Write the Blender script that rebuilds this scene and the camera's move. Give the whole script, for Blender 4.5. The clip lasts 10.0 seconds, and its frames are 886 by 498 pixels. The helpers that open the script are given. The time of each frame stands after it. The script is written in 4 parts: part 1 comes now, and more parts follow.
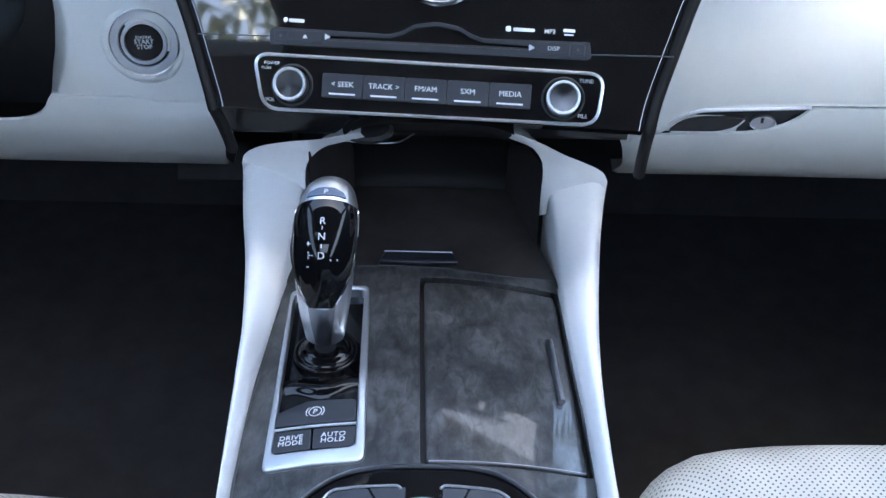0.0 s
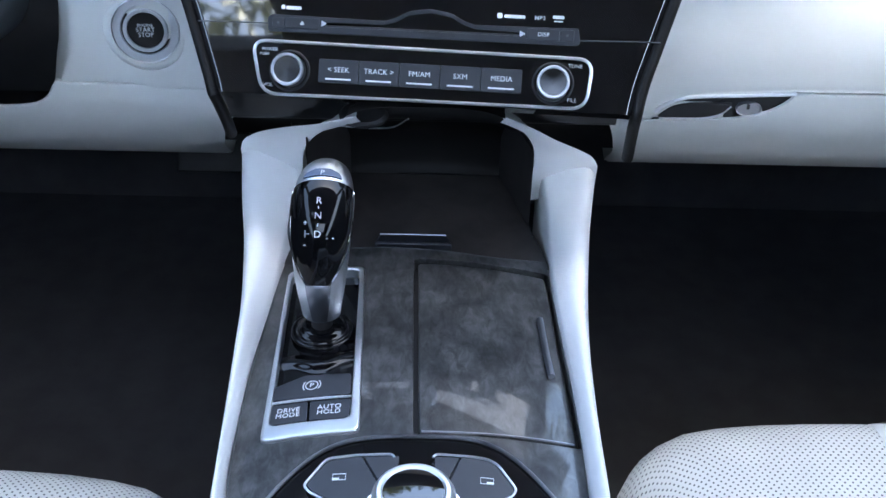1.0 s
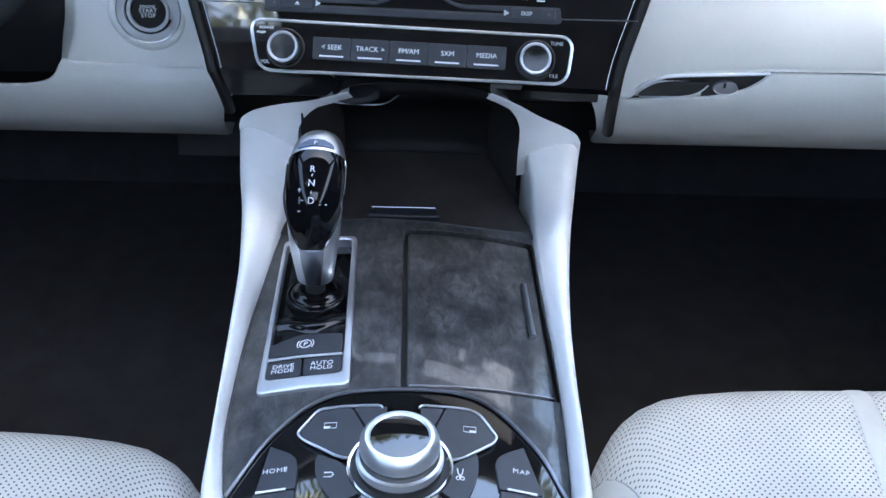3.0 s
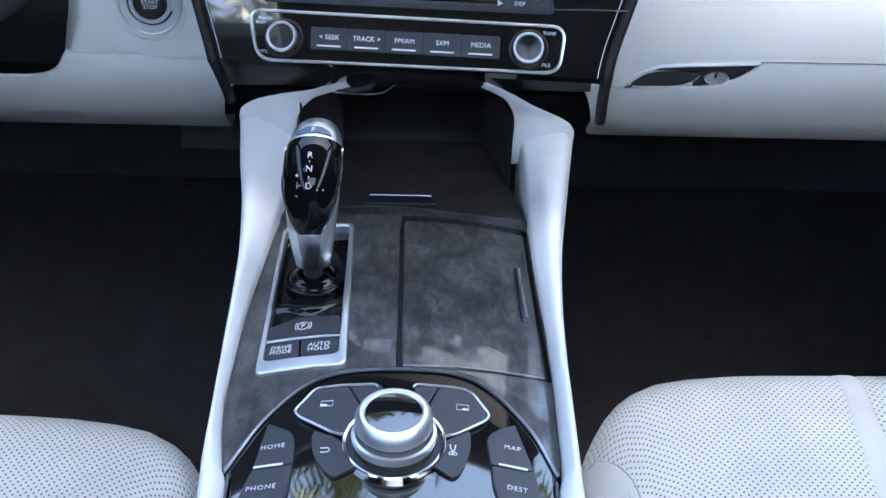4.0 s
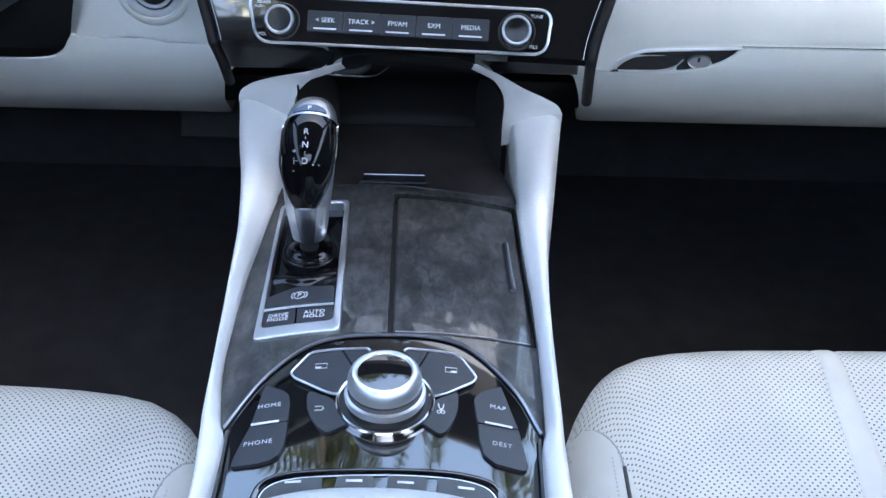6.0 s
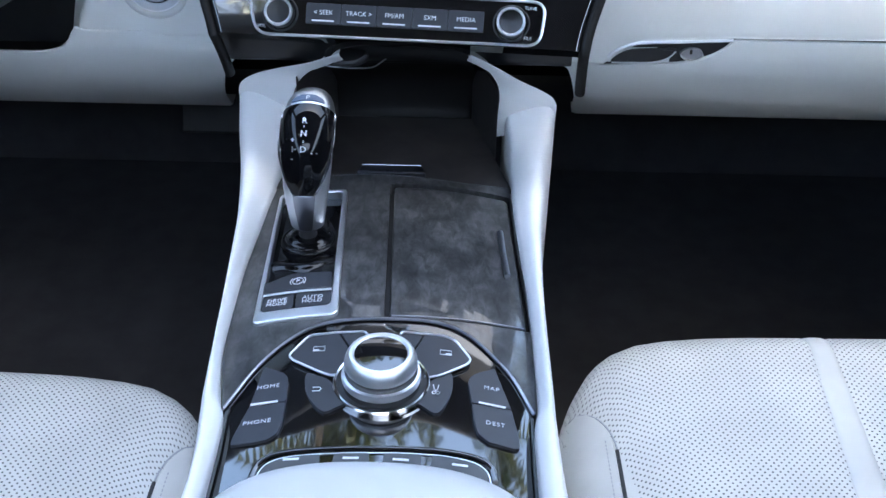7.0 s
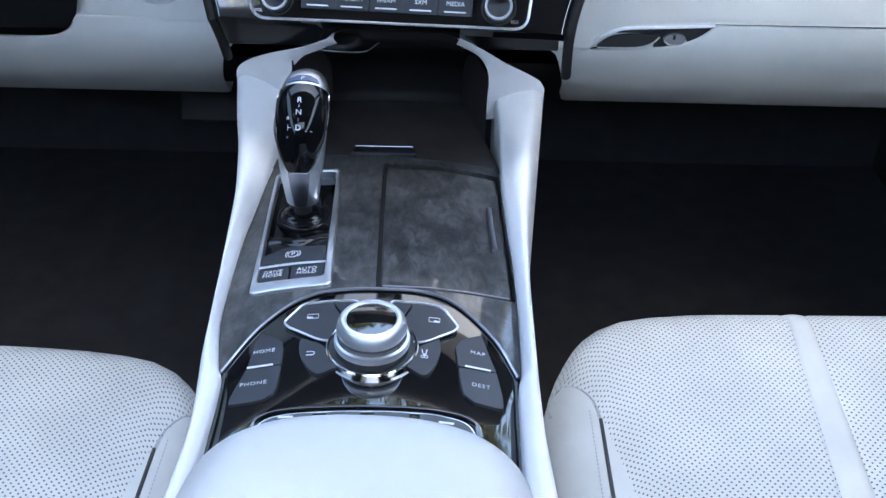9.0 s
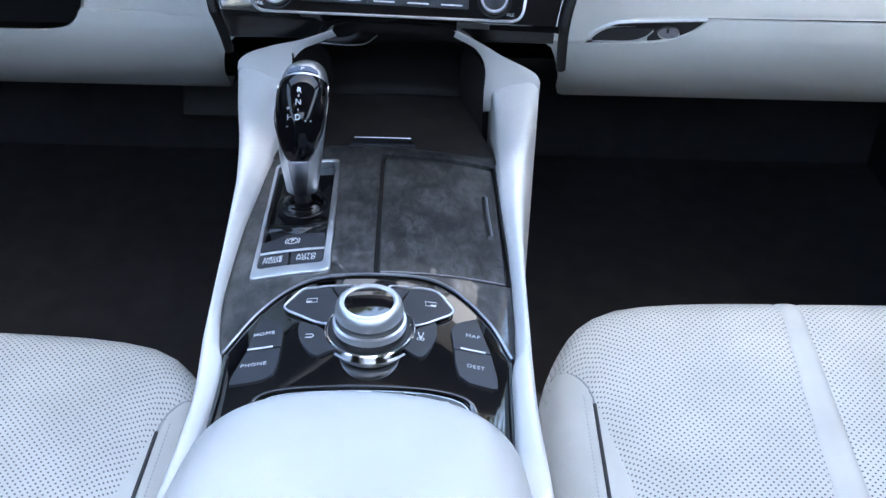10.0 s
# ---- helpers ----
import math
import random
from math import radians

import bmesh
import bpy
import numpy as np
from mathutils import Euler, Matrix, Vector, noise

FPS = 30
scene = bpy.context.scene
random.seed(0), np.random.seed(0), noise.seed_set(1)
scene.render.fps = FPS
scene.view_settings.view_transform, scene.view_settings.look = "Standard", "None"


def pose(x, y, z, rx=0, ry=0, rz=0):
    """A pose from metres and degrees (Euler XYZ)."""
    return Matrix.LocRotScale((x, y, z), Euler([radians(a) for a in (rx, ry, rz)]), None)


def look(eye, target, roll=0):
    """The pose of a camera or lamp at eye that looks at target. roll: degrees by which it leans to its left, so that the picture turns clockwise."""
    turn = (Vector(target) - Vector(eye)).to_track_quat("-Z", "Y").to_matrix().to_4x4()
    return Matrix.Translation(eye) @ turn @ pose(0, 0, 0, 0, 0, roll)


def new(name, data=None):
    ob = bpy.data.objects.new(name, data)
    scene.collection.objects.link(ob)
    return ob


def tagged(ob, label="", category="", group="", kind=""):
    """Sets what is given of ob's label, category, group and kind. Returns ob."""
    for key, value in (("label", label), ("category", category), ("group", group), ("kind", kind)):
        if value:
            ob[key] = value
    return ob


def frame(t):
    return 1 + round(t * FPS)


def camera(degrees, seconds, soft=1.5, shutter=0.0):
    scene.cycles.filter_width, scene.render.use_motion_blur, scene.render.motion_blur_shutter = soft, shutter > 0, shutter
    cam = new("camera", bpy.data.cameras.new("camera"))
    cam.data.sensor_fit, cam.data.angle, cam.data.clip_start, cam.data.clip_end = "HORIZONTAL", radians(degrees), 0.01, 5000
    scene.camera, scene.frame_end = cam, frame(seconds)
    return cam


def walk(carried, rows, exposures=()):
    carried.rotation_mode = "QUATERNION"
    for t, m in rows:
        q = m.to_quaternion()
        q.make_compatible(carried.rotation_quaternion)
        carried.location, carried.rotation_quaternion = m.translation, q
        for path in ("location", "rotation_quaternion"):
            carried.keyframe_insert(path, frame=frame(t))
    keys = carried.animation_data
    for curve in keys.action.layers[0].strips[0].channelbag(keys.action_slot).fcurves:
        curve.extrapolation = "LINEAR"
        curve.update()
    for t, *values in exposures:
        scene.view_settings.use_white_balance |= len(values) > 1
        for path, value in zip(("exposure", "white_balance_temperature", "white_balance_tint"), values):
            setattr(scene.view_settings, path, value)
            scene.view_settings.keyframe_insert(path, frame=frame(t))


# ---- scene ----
cam = camera(47.1, 10.0)
PATH = [
    (0, (0.024, -0.72, 0.842), (0.014, 0.931, -0.287), 1.1),
    (0.5, (0.025, -0.732, 0.842), (0.018, 0.92, -0.286), 1.1),
    (1, (0.029, -0.746, 0.841), (0.02, 0.907, -0.285), 1.1),
    (1.5, (0.032, -0.758, 0.842), (0.023, 0.895, -0.284), 1.1),
    (2, (0.034, -0.768, 0.842), (0.026, 0.885, -0.284), 1.2),
    (2.5, (0.036, -0.78, 0.842), (0.029, 0.874, -0.283), 1.2),
    (4, (0.046, -0.812, 0.842), (0.03, 0.842, -0.282), 1.0),
    (4.5, (0.048, -0.822, 0.842), (0.033, 0.833, -0.282), 1.0),
    (5, (0.05, -0.832, 0.842), (0.034, 0.823, -0.281), 1.0),
    (5.5, (0.052, -0.841, 0.842), (0.036, 0.814, -0.28), 1.1),
    (7, (0.059, -0.87, 0.842), (0.04, 0.786, -0.278), 1.0),
    (7.5, (0.061, -0.879, 0.842), (0.041, 0.778, -0.278), 1.0),
    (8, (0.062, -0.89, 0.842), (0.045, 0.767, -0.278), 1.1),
    (8.5, (0.064, -0.898, 0.842), (0.048, 0.759, -0.277), 1.1),
    (9, (0.067, -0.908, 0.842), (0.051, 0.75, -0.277), 1.1),
    (9.5, (0.069, -0.918, 0.842), (0.052, 0.74, -0.276), 1.1),
    (10, (0.071, -0.929, 0.841), (0.053, 0.732, -0.274), 1.1),
]
walk(cam, [(t, look(eye, target, roll)) for t, eye, target, roll in PATH], exposures=((0.0, 3.80, 6350, 3),))

# ---- world and light ----
SUN_ELEVATION, SUN_TURN = 72.0, 140.0
world = bpy.data.worlds.new("sky")
scene.world = world
world.use_nodes = True
wn = world.node_tree
sky = wn.nodes.new("ShaderNodeTexSky")
sky.sky_type = "NISHITA"
sky.sun_disc = False
sky.sun_elevation, sky.sun_rotation = radians(SUN_ELEVATION), radians(SUN_TURN)
sky.dust_density, sky.air_density = 3.2, 1.0
wn.links.new(sky.outputs[0], wn.nodes["Background"].inputs[0])
wn.nodes["Background"].inputs[1].default_value = 0.15
sun = new("sun", bpy.data.lights.new("sun", "SUN"))
sun.data.energy, sun.data.angle, sun.data.color = 3.0, radians(0.5), (1.0, 0.95, 0.88)
sd = Vector((math.sin(radians(SUN_TURN)) * math.cos(radians(SUN_ELEVATION)), math.cos(radians(SUN_TURN)) * math.cos(radians(SUN_ELEVATION)), math.sin(radians(SUN_ELEVATION))))
sun.matrix_world = look(sd * 20, (0, 0, 0))


# ---- materials ----
def material(name, colour, rough, metal=0.0, colour2=None, scale=30.0, bump=0.0, bump_scale=600.0, coat=0.0, spec=0.5, rough_vary=0.0, detail=4.0, warp=0.0, lo=0.35, hi=0.65):
    m = bpy.data.materials.new(name)
    m.use_nodes = True
    nt = m.node_tree
    b = nt.nodes["Principled BSDF"]
    b.inputs["Base Color"].default_value = (*colour, 1)
    b.inputs["Roughness"].default_value = rough
    b.inputs["Metallic"].default_value = metal
    b.inputs["Coat Weight"].default_value = coat
    b.inputs["Coat Roughness"].default_value = 0.04
    b.inputs["Specular IOR Level"].default_value = spec
    tc = nt.nodes.new("ShaderNodeTexCoord")
    n = nt.nodes.new("ShaderNodeTexNoise")
    n.inputs["Scale"].default_value, n.inputs["Detail"].default_value = scale, detail
    n.inputs["Distortion"].default_value = warp
    nt.links.new(tc.outputs["Object"], n.inputs["Vector"])
    if colour2:
        r = nt.nodes.new("ShaderNodeValToRGB")
        r.color_ramp.elements[0].color, r.color_ramp.elements[1].color = (*colour, 1), (*colour2, 1)
        r.color_ramp.elements[0].position, r.color_ramp.elements[1].position = lo, hi
        nt.links.new(n.outputs["Fac"], r.inputs["Fac"])
        nt.links.new(r.outputs["Color"], b.inputs["Base Color"])
    if rough_vary:
        mr = nt.nodes.new("ShaderNodeMapRange")
        mr.inputs["To Min"].default_value, mr.inputs["To Max"].default_value = rough - rough_vary, rough + rough_vary
        nt.links.new(n.outputs["Fac"], mr.inputs["Value"])
        nt.links.new(mr.outputs["Result"], b.inputs["Roughness"])
    if bump:
        n2 = nt.nodes.new("ShaderNodeTexNoise")
        n2.inputs["Scale"].default_value, n2.inputs["Detail"].default_value = bump_scale, 3
        nt.links.new(tc.outputs["Object"], n2.inputs["Vector"])
        bp = nt.nodes.new("ShaderNodeBump")
        bp.inputs["Strength"].default_value, bp.inputs["Distance"].default_value = bump, 0.001
        nt.links.new(n2.outputs["Fac"], bp.inputs["Height"])
        nt.links.new(bp.outputs["Normal"], b.inputs["Normal"])
    return m


def figured(m, scale, low, high):
    """Adds a fine mottle and short streaks over a material's cloudy colour."""
    nt = m.node_tree
    b = nt.nodes["Principled BSDF"]
    tc = nt.nodes.new("ShaderNodeTexCoord")
    mp = nt.nodes.new("ShaderNodeMapping")
    mp.inputs["Scale"].default_value, mp.inputs["Rotation"].default_value = (1.0, 0.45, 1.0), (0, 0, 0.7)
    n = nt.nodes.new("ShaderNodeTexNoise")
    n.inputs["Scale"].default_value, n.inputs["Detail"].default_value, n.inputs["Distortion"].default_value = scale, 12, 0.6
    n.inputs["Roughness"].default_value = 0.68
    nt.links.new(tc.outputs["Object"], mp.inputs["Vector"])
    nt.links.new(mp.outputs[0], n.inputs["Vector"])
    mr = nt.nodes.new("ShaderNodeMapRange")
    mr.inputs["From Min"].default_value, mr.inputs["From Max"].default_value = 0.32, 0.68
    mr.inputs["To Min"].default_value, mr.inputs["To Max"].default_value = low, high
    nt.links.new(n.outputs["Fac"], mr.inputs["Value"])
    mix = nt.nodes.new("ShaderNodeMix")
    mix.data_type, mix.blend_type = "RGBA", "MULTIPLY"
    mix.inputs["Factor"].default_value = 1.0
    nt.links.new(b.inputs["Base Color"].links[0].from_socket, mix.inputs["A"])
    nt.links.new(mr.outputs["Result"], mix.inputs["B"])
    nt.links.new(mix.outputs["Result"], b.inputs["Base Color"])
    return m


def perforated(name, base):
    """White leather with staggered rows of small punched holes, in metres of the surface."""
    m = base.copy()
    m.name = name
    nt = m.node_tree
    b = nt.nodes["Principled BSDF"]
    uv = nt.nodes.new("ShaderNodeUVMap")
    cells = []
    for off in (0.0, 0.5):
        add = nt.nodes.new("ShaderNodeVectorMath")
        add.operation = "MULTIPLY_ADD"
        add.inputs[1].default_value, add.inputs[2].default_value = (1 / 0.0064, 1 / 0.0064, 0), (off + 100, off + 100, 0)
        fr = nt.nodes.new("ShaderNodeVectorMath")
        fr.operation = "FRACTION"
        su = nt.nodes.new("ShaderNodeVectorMath")
        su.operation = "SUBTRACT"
        su.inputs[1].default_value = (0.5, 0.5, 0)
        ln = nt.nodes.new("ShaderNodeVectorMath")
        ln.operation = "LENGTH"
        nt.links.new(uv.outputs[0], add.inputs[0])
        nt.links.new(add.outputs[0], fr.inputs[0])
        nt.links.new(fr.outputs[0], su.inputs[0])
        nt.links.new(su.outputs[0], ln.inputs[0])
        cells.append(ln)
    mn = nt.nodes.new("ShaderNodeMath")
    mn.operation = "MINIMUM"
    nt.links.new(cells[0].outputs["Value"], mn.inputs[0])
    nt.links.new(cells[1].outputs["Value"], mn.inputs[1])
    ramp = nt.nodes.new("ShaderNodeMapRange")
    ramp.inputs["From Min"].default_value, ramp.inputs["From Max"].default_value = 0.105, 0.17
    nt.links.new(mn.outputs[0], ramp.inputs["Value"])
    mix = nt.nodes.new("ShaderNodeMix")
    mix.data_type = "RGBA"
    nt.links.new(ramp.outputs["Result"], mix.inputs["Factor"])
    mix.inputs["A"].default_value = (0.04, 0.045, 0.05, 1)
    src = b.inputs["Base Color"].links[0].from_socket
    nt.links.new(src, mix.inputs["B"])
    nt.links.new(mix.outputs["Result"], b.inputs["Base Color"])
    return m


def brushed(name, colour, rough):
    """Spun metal: roughness streaks that run round the part's own axis."""
    m = material(name, colour, rough, 1.0)
    nt = m.node_tree
    b = nt.nodes["Principled BSDF"]
    b.inputs["Anisotropic"].default_value = 0.75
    tan = nt.nodes.new("ShaderNodeTangent")
    tan.direction_type, tan.axis = "RADIAL", "Z"
    nt.links.new(tan.outputs[0], b.inputs["Tangent"])
    return m


LEATHER = material("white_leather", (0.54, 0.55, 0.54), 0.48, colour2=(0.61, 0.62, 0.61), scale=14, bump=0.12, bump_scale=900, rough_vary=0.05)
PALE = material("pale_armrest_leather", (0.60, 0.60, 0.60), 0.5, colour2=(0.65, 0.65, 0.65), scale=14, bump=0.12, bump_scale=900, rough_vary=0.05)
PERF = perforated("perforated_leather", LEATHER)
SOFT = material("white_dash_plastic", (0.62, 0.64, 0.63), 0.5, colour2=(0.68, 0.70, 0.69), scale=9, bump=0.1, bump_scale=1400, rough_vary=0.04)
RAIL = material("white_trim_plastic", (0.77, 0.77, 0.77), 0.42, colour2=(0.82, 0.82, 0.82), scale=12, bump=0.06, bump_scale=1500, rough_vary=0.04)
PIANO = material("piano_black", (0.004, 0.004, 0.005), 0.03, coat=1.0, colour2=(0.007, 0.007, 0.008), scale=40)
SATIN_BLACK = material("satin_black", (0.006, 0.006, 0.007), 0.34, colour2=(0.010, 0.010, 0.011), scale=40)
BURL = material("dark_burl_veneer", (0.014, 0.0145, 0.016), 0.32, colour2=(0.078, 0.079, 0.080), scale=40, coat=0.8, detail=12, warp=0.6, lo=0.28, hi=0.80, spec=0.3)
# same veneer as BURL, uncoated and toned for the dark it mirrors under the stack
SHADED_VENEER = material("veneer_toned_for_shade", (0.026, 0.023, 0.023), 0.34, colour2=(0.060, 0.054, 0.052), scale=34, detail=6, warp=0.4, spec=0.35, lo=0.3, hi=0.8)
BUTTON = material("soft_black_plastic", (0.014, 0.016, 0.022), 0.42, colour2=(0.019, 0.021, 0.028), scale=60, bump=0.05, bump_scale=2000)
MATT = material("matt_black_plastic", (0.012, 0.012, 0.014), 0.55, colour2=(0.018, 0.018, 0.02), scale=50, bump=0.08, bump_scale=1500)
GREY = material("grey_plastic", (0.06, 0.065, 0.07), 0.5, colour2=(0.075, 0.08, 0.085), scale=40, bump=0.06, bump_scale=1200)
CHROME = material("polished_chrome", (0.86, 0.87, 0.89), 0.1, 1.0, colour2=(0.9, 0.9, 0.92), scale=80, rough_vary=0.03)
SATIN = material("satin_chrome", (0.72, 0.74, 0.77), 0.32, 1.0, colour2=(0.76, 0.78, 0.81), scale=40, rough_vary=0.03)
DIAL = material("turned_metal", (0.72, 0.74, 0.77), 0.4, 1.0, colour2=(0.76, 0.78, 0.81), scale=40, rough_vary=0.02)
DARK_METAL = material("dark_satin_metal", (0.30, 0.31, 0.34), 0.28, 1.0, colour2=(0.34, 0.35, 0.38), scale=40)
ARCH = material("low_gloss_black", (0.007, 0.0065, 0.0065), 0.45, colour2=(0.010, 0.0095, 0.0095), scale=40, spec=0.22)
BEZEL = material("pale_satin_metal", (0.60, 0.63, 0.67), 0.42, 1.0, colour2=(0.66, 0.69, 0.73), scale=30, rough_vary=0.03)
PARK = material("blue_grey_plastic", (0.075, 0.10, 0.16), 0.38, colour2=(0.09, 0.12, 0.18), scale=60)
SPUN = brushed("spun_metal", (0.085, 0.085, 0.09), 0.22)
figured(BURL, 150.0, 0.38, 1.68)
GLASS = material("smoked_lens", (0.004, 0.004, 0.005), 0.06, coat=0.0, spec=0.24)
PRINT = material("white_print", (0.75, 0.77, 0.8), 0.5)
GREY_PRINT = material("grey_print", (0.62, 0.64, 0.68), 0.5)
CARPET = material("black_carpet", (0.044, 0.044, 0.050), 0.95, colour2=(0.054, 0.054, 0.060), scale=25, bump=0.3, bump_scale=700, spec=0.1)
HEADLINER = material("dark_headliner", (0.05, 0.05, 0.052), 0.9, colour2=(0.065, 0.065, 0.066), scale=60, bump=0.2, bump_scale=900)
THREAD_AND_SHADE = material("grey_thread_and_seam_shade", (0.35, 0.37, 0.40), 0.7)
PIPING = material("dark_piping", (0.03, 0.032, 0.036), 0.5)
ASPHALT = material("pale_concrete", (0.24, 0.235, 0.225), 0.9, colour2=(0.31, 0.30, 0.285), scale=3, bump=0.4, bump_scale=60)
BARK = material("palm_bark", (0.16, 0.12, 0.09), 0.9, colour2=(0.25, 0.20, 0.15), scale=18, bump=0.6, bump_scale=40)
FROND = material("palm_leaf", (0.06, 0.09, 0.025), 0.5, colour2=(0.16, 0.15, 0.05), scale=4)


# ---- mesh helpers ----
def part(name, bm, mat, parent=None, label="", smooth=32):
    """Links a bmesh as one mesh object under a thing."""
    me = bpy.data.meshes.new(name)
    bmesh.ops.recalc_face_normals(bm, faces=bm.faces)
    bm.to_mesh(me)
    bm.free()
    me.materials.append(mat)
    if smooth:
        me.shade_smooth()
        me.set_sharp_from_angle(angle=radians(smooth))
    ob = new(name, me)
    areas = [p.area for p in me.polygons]
    if smooth and max(areas) > 6 * sum(areas) / len(areas):
        mod = ob.modifiers.new("normals", "WEIGHTED_NORMAL")
        mod.keep_sharp = True
    if parent:
        ob.parent = parent
    if label:
        ob["label"] = label
    return ob


def thing(name, label, category, group="", kind=""):
    return tagged(new(name), label, category, group, kind)


def rounded(points, r, n=4):
    """A closed outline with its corners rounded."""
    out = []
    for i, p in enumerate(points):
        a, p, b = Vector(points[i - 1]), Vector(p), Vector(points[(i + 1) % len(points)])
        rr = min(r, (a - p).length * 0.45, (b - p).length * 0.45)
        p0, p1 = p + (a - p).normalized() * rr, p + (b - p).normalized() * rr
        for k in range(n + 1):
            t = k / n
            out.append((1 - t) ** 2 * p0 + 2 * t * (1 - t) * p + t * t * p1)
    return out


def spline(points, n=8, closed=False):
    """A Catmull-Rom curve through points of any dimension."""
    P = [np.array(p, float) for p in points]
    out = []
    m = len(P)
    for i in range(m if closed else m - 1):
        if closed:
            a, b, c, d = P[i - 1], P[i], P[(i + 1) % m], P[(i + 2) % m]
        else:
            b, c = P[i], P[i + 1]
            a = P[i - 1] if i else 2 * b - c
            d = P[i + 2] if i + 2 < m else 2 * c - b
        for k in range(n):
            t = k / n
            out.append(0.5 * (2 * b + (c - a) * t + (2 * a - 5 * b + 4 * c - d) * t * t + (3 * b - a - 3 * c + d) * t ** 3))
    if not closed:
        out.append(P[-1])
    return [Vector(p) for p in out]


def slab(points, z0, z1, bevel=0.0, holes=(), seg=2):
    """A plate with the given outline from z0 to z1, its upper rim bevelled, with holes through it."""
    bm = bmesh.new()
    edges = []
    for loop in (points, *holes):
        vs = [bm.verts.new((p[0], p[1], z1)) for p in loop]
        edges += [bm.edges.new((vs[i - 1], vs[i])) for i in range(len(vs))]
    if holes:
        bmesh.ops.triangle_fill(bm, edges=edges, use_beauty=True, use_dissolve=False)
    else:
        bm.faces.new(vs)
    bm.normal_update()
    top = list(bm.faces)
    for f in top:
        if f.normal.z < 0:
            f.normal_flip()
    geo = bmesh.ops.extrude_face_region(bm, geom=top)
    down = [v for v in geo["geom"] if isinstance(v, bmesh.types.BMVert)]
    lower = {v for v in down}
    for v in down:
        v.co.z = z0
    if bevel:
        rim = [e for e in bm.edges if not any(v in lower for v in e.verts) and any(any(v in lower for v in f.verts) for f in e.link_faces)]
        bmesh.ops.bevel(bm, geom=rim, offset=bevel, segments=seg, profile=0.5, affect="EDGES")
    return bm


def tube(points, r, closed=False, n=8, flat=1.0):
    """A round bar along points; flat squeezes it upright."""
    bm = bmesh.new()
    P = [Vector((*p, 0)) if len(p) == 2 else Vector(p) for p in points]
    rings = []
    up0 = Vector((0, 0, 1))
    for i, p in enumerate(P):
        a = P[i - 1] if (i or closed) else p
        b = P[(i + 1) % len(P)] if (i + 1 < len(P) or closed) else p
        d = (b - a).normalized()
        side = d.cross(up0)
        if side.length < 0.05:
            side = d.cross(Vector((0, 1, 0)))
        side.normalize()
        up = side.cross(d)
        rings.append([bm.verts.new(p + r * (math.cos(2 * math.pi * k / n) * side + flat * math.sin(2 * math.pi * k / n) * up)) for k in range(n)])
    for i in range(len(P) if closed else len(P) - 1):
        A, B = rings[i], rings[(i + 1) % len(P)]
        for k in range(n):
            bm.faces.new((A[k], A[(k + 1) % n], B[(k + 1) % n], B[k]))
    if not closed:
        bm.faces.new(rings[0])
        bm.faces.new(rings[-1])
    return bm


def lathe(profile, n=48):
    """A turned body from (radius, height) pairs."""
    bm = bmesh.new()
    rings = []
    for r, z in profile:
        rings.append([bm.verts.new((0, 0, z))] if r < 1e-6 else [bm.verts.new((r * math.cos(2 * math.pi * k / n), r * math.sin(2 * math.pi * k / n), z)) for k in range(n)])
    for A, B in zip(rings, rings[1:]):
        for k in range(n):
            quad = [A[k % len(A)], A[(k + 1) % len(A)], B[(k + 1) % len(B)], B[k % len(B)]]
            quad = list(dict.fromkeys(quad))
            if len(quad) > 2:
                bm.faces.new(quad)
    return bm


def loft(rows, closed=False, uvs=None, thick=0.0, caps=False):
    """A skin over rows of points."""
    bm = bmesh.new()
    V = [[bm.verts.new(p) for p in row] for row in rows]
    layer = bm.loops.layers.uv.new("UVMap") if uvs else None
    m = len(rows[0])
    for i in range(len(V) - 1):
        for k in range(m if closed else m - 1):
            k2 = (k + 1) % m
            f = bm.faces.new((V[i][k], V[i][k2], V[i + 1][k2], V[i + 1][k]))
            if uvs:
                for lp, (a, b) in zip(f.loops, ((i, k), (i, k2), (i + 1, k2), (i + 1, k))):
                    lp[layer].uv = uvs[a][b]
    if caps:
        bm.faces.new(V[0])
        bm.faces.new(V[-1])
    if thick:
        bmesh.ops.recalc_face_normals(bm, faces=bm.faces)
        bmesh.ops.solidify(bm, geom=list(bm.faces), thickness=thick)
    return bm


def block(x0, x1, y0, y1, z0, z1, bevel=0.0):
    bm = bmesh.new()
    bmesh.ops.create_cube(bm, size=1)
    for v in bm.verts:
        v.co = ((x0 + x1) / 2 + v.co.x * (x1 - x0), (y0 + y1) / 2 + v.co.y * (y1 - y0), (z0 + z1) / 2 + v.co.z * (z1 - z0))
    if bevel:
        bmesh.ops.bevel(bm, geom=list(bm.edges), offset=bevel, segments=3, profile=0.5, affect="EDGES")
    return bm


def moved(bm, m):
    bmesh.ops.transform(bm, matrix=m, verts=bm.verts)
    return bm


def letters(text, size, m, spacing=1.0, bold=0.0):
    """Raised print of a text, centred on m."""
    cu = bpy.data.curves.new("text", "FONT")
    cu.body, cu.size, cu.align_x, cu.align_y, cu.extrude, cu.resolution_u = text, size, "CENTER", "CENTER", size * 0.02, 3
    cu.space_character, cu.space_line, cu.offset = spacing, 0.8, bold * size
    ob = new("text", cu)
    dg = bpy.context.evaluated_depsgraph_get()
    me = bpy.data.meshes.new_from_object(ob.evaluated_get(dg))
    bm = bmesh.new()
    bm.from_mesh(me)
    bpy.data.objects.remove(ob)
    bpy.data.curves.remove(cu)
    bpy.data.meshes.remove(me)
    return moved(bm, m)


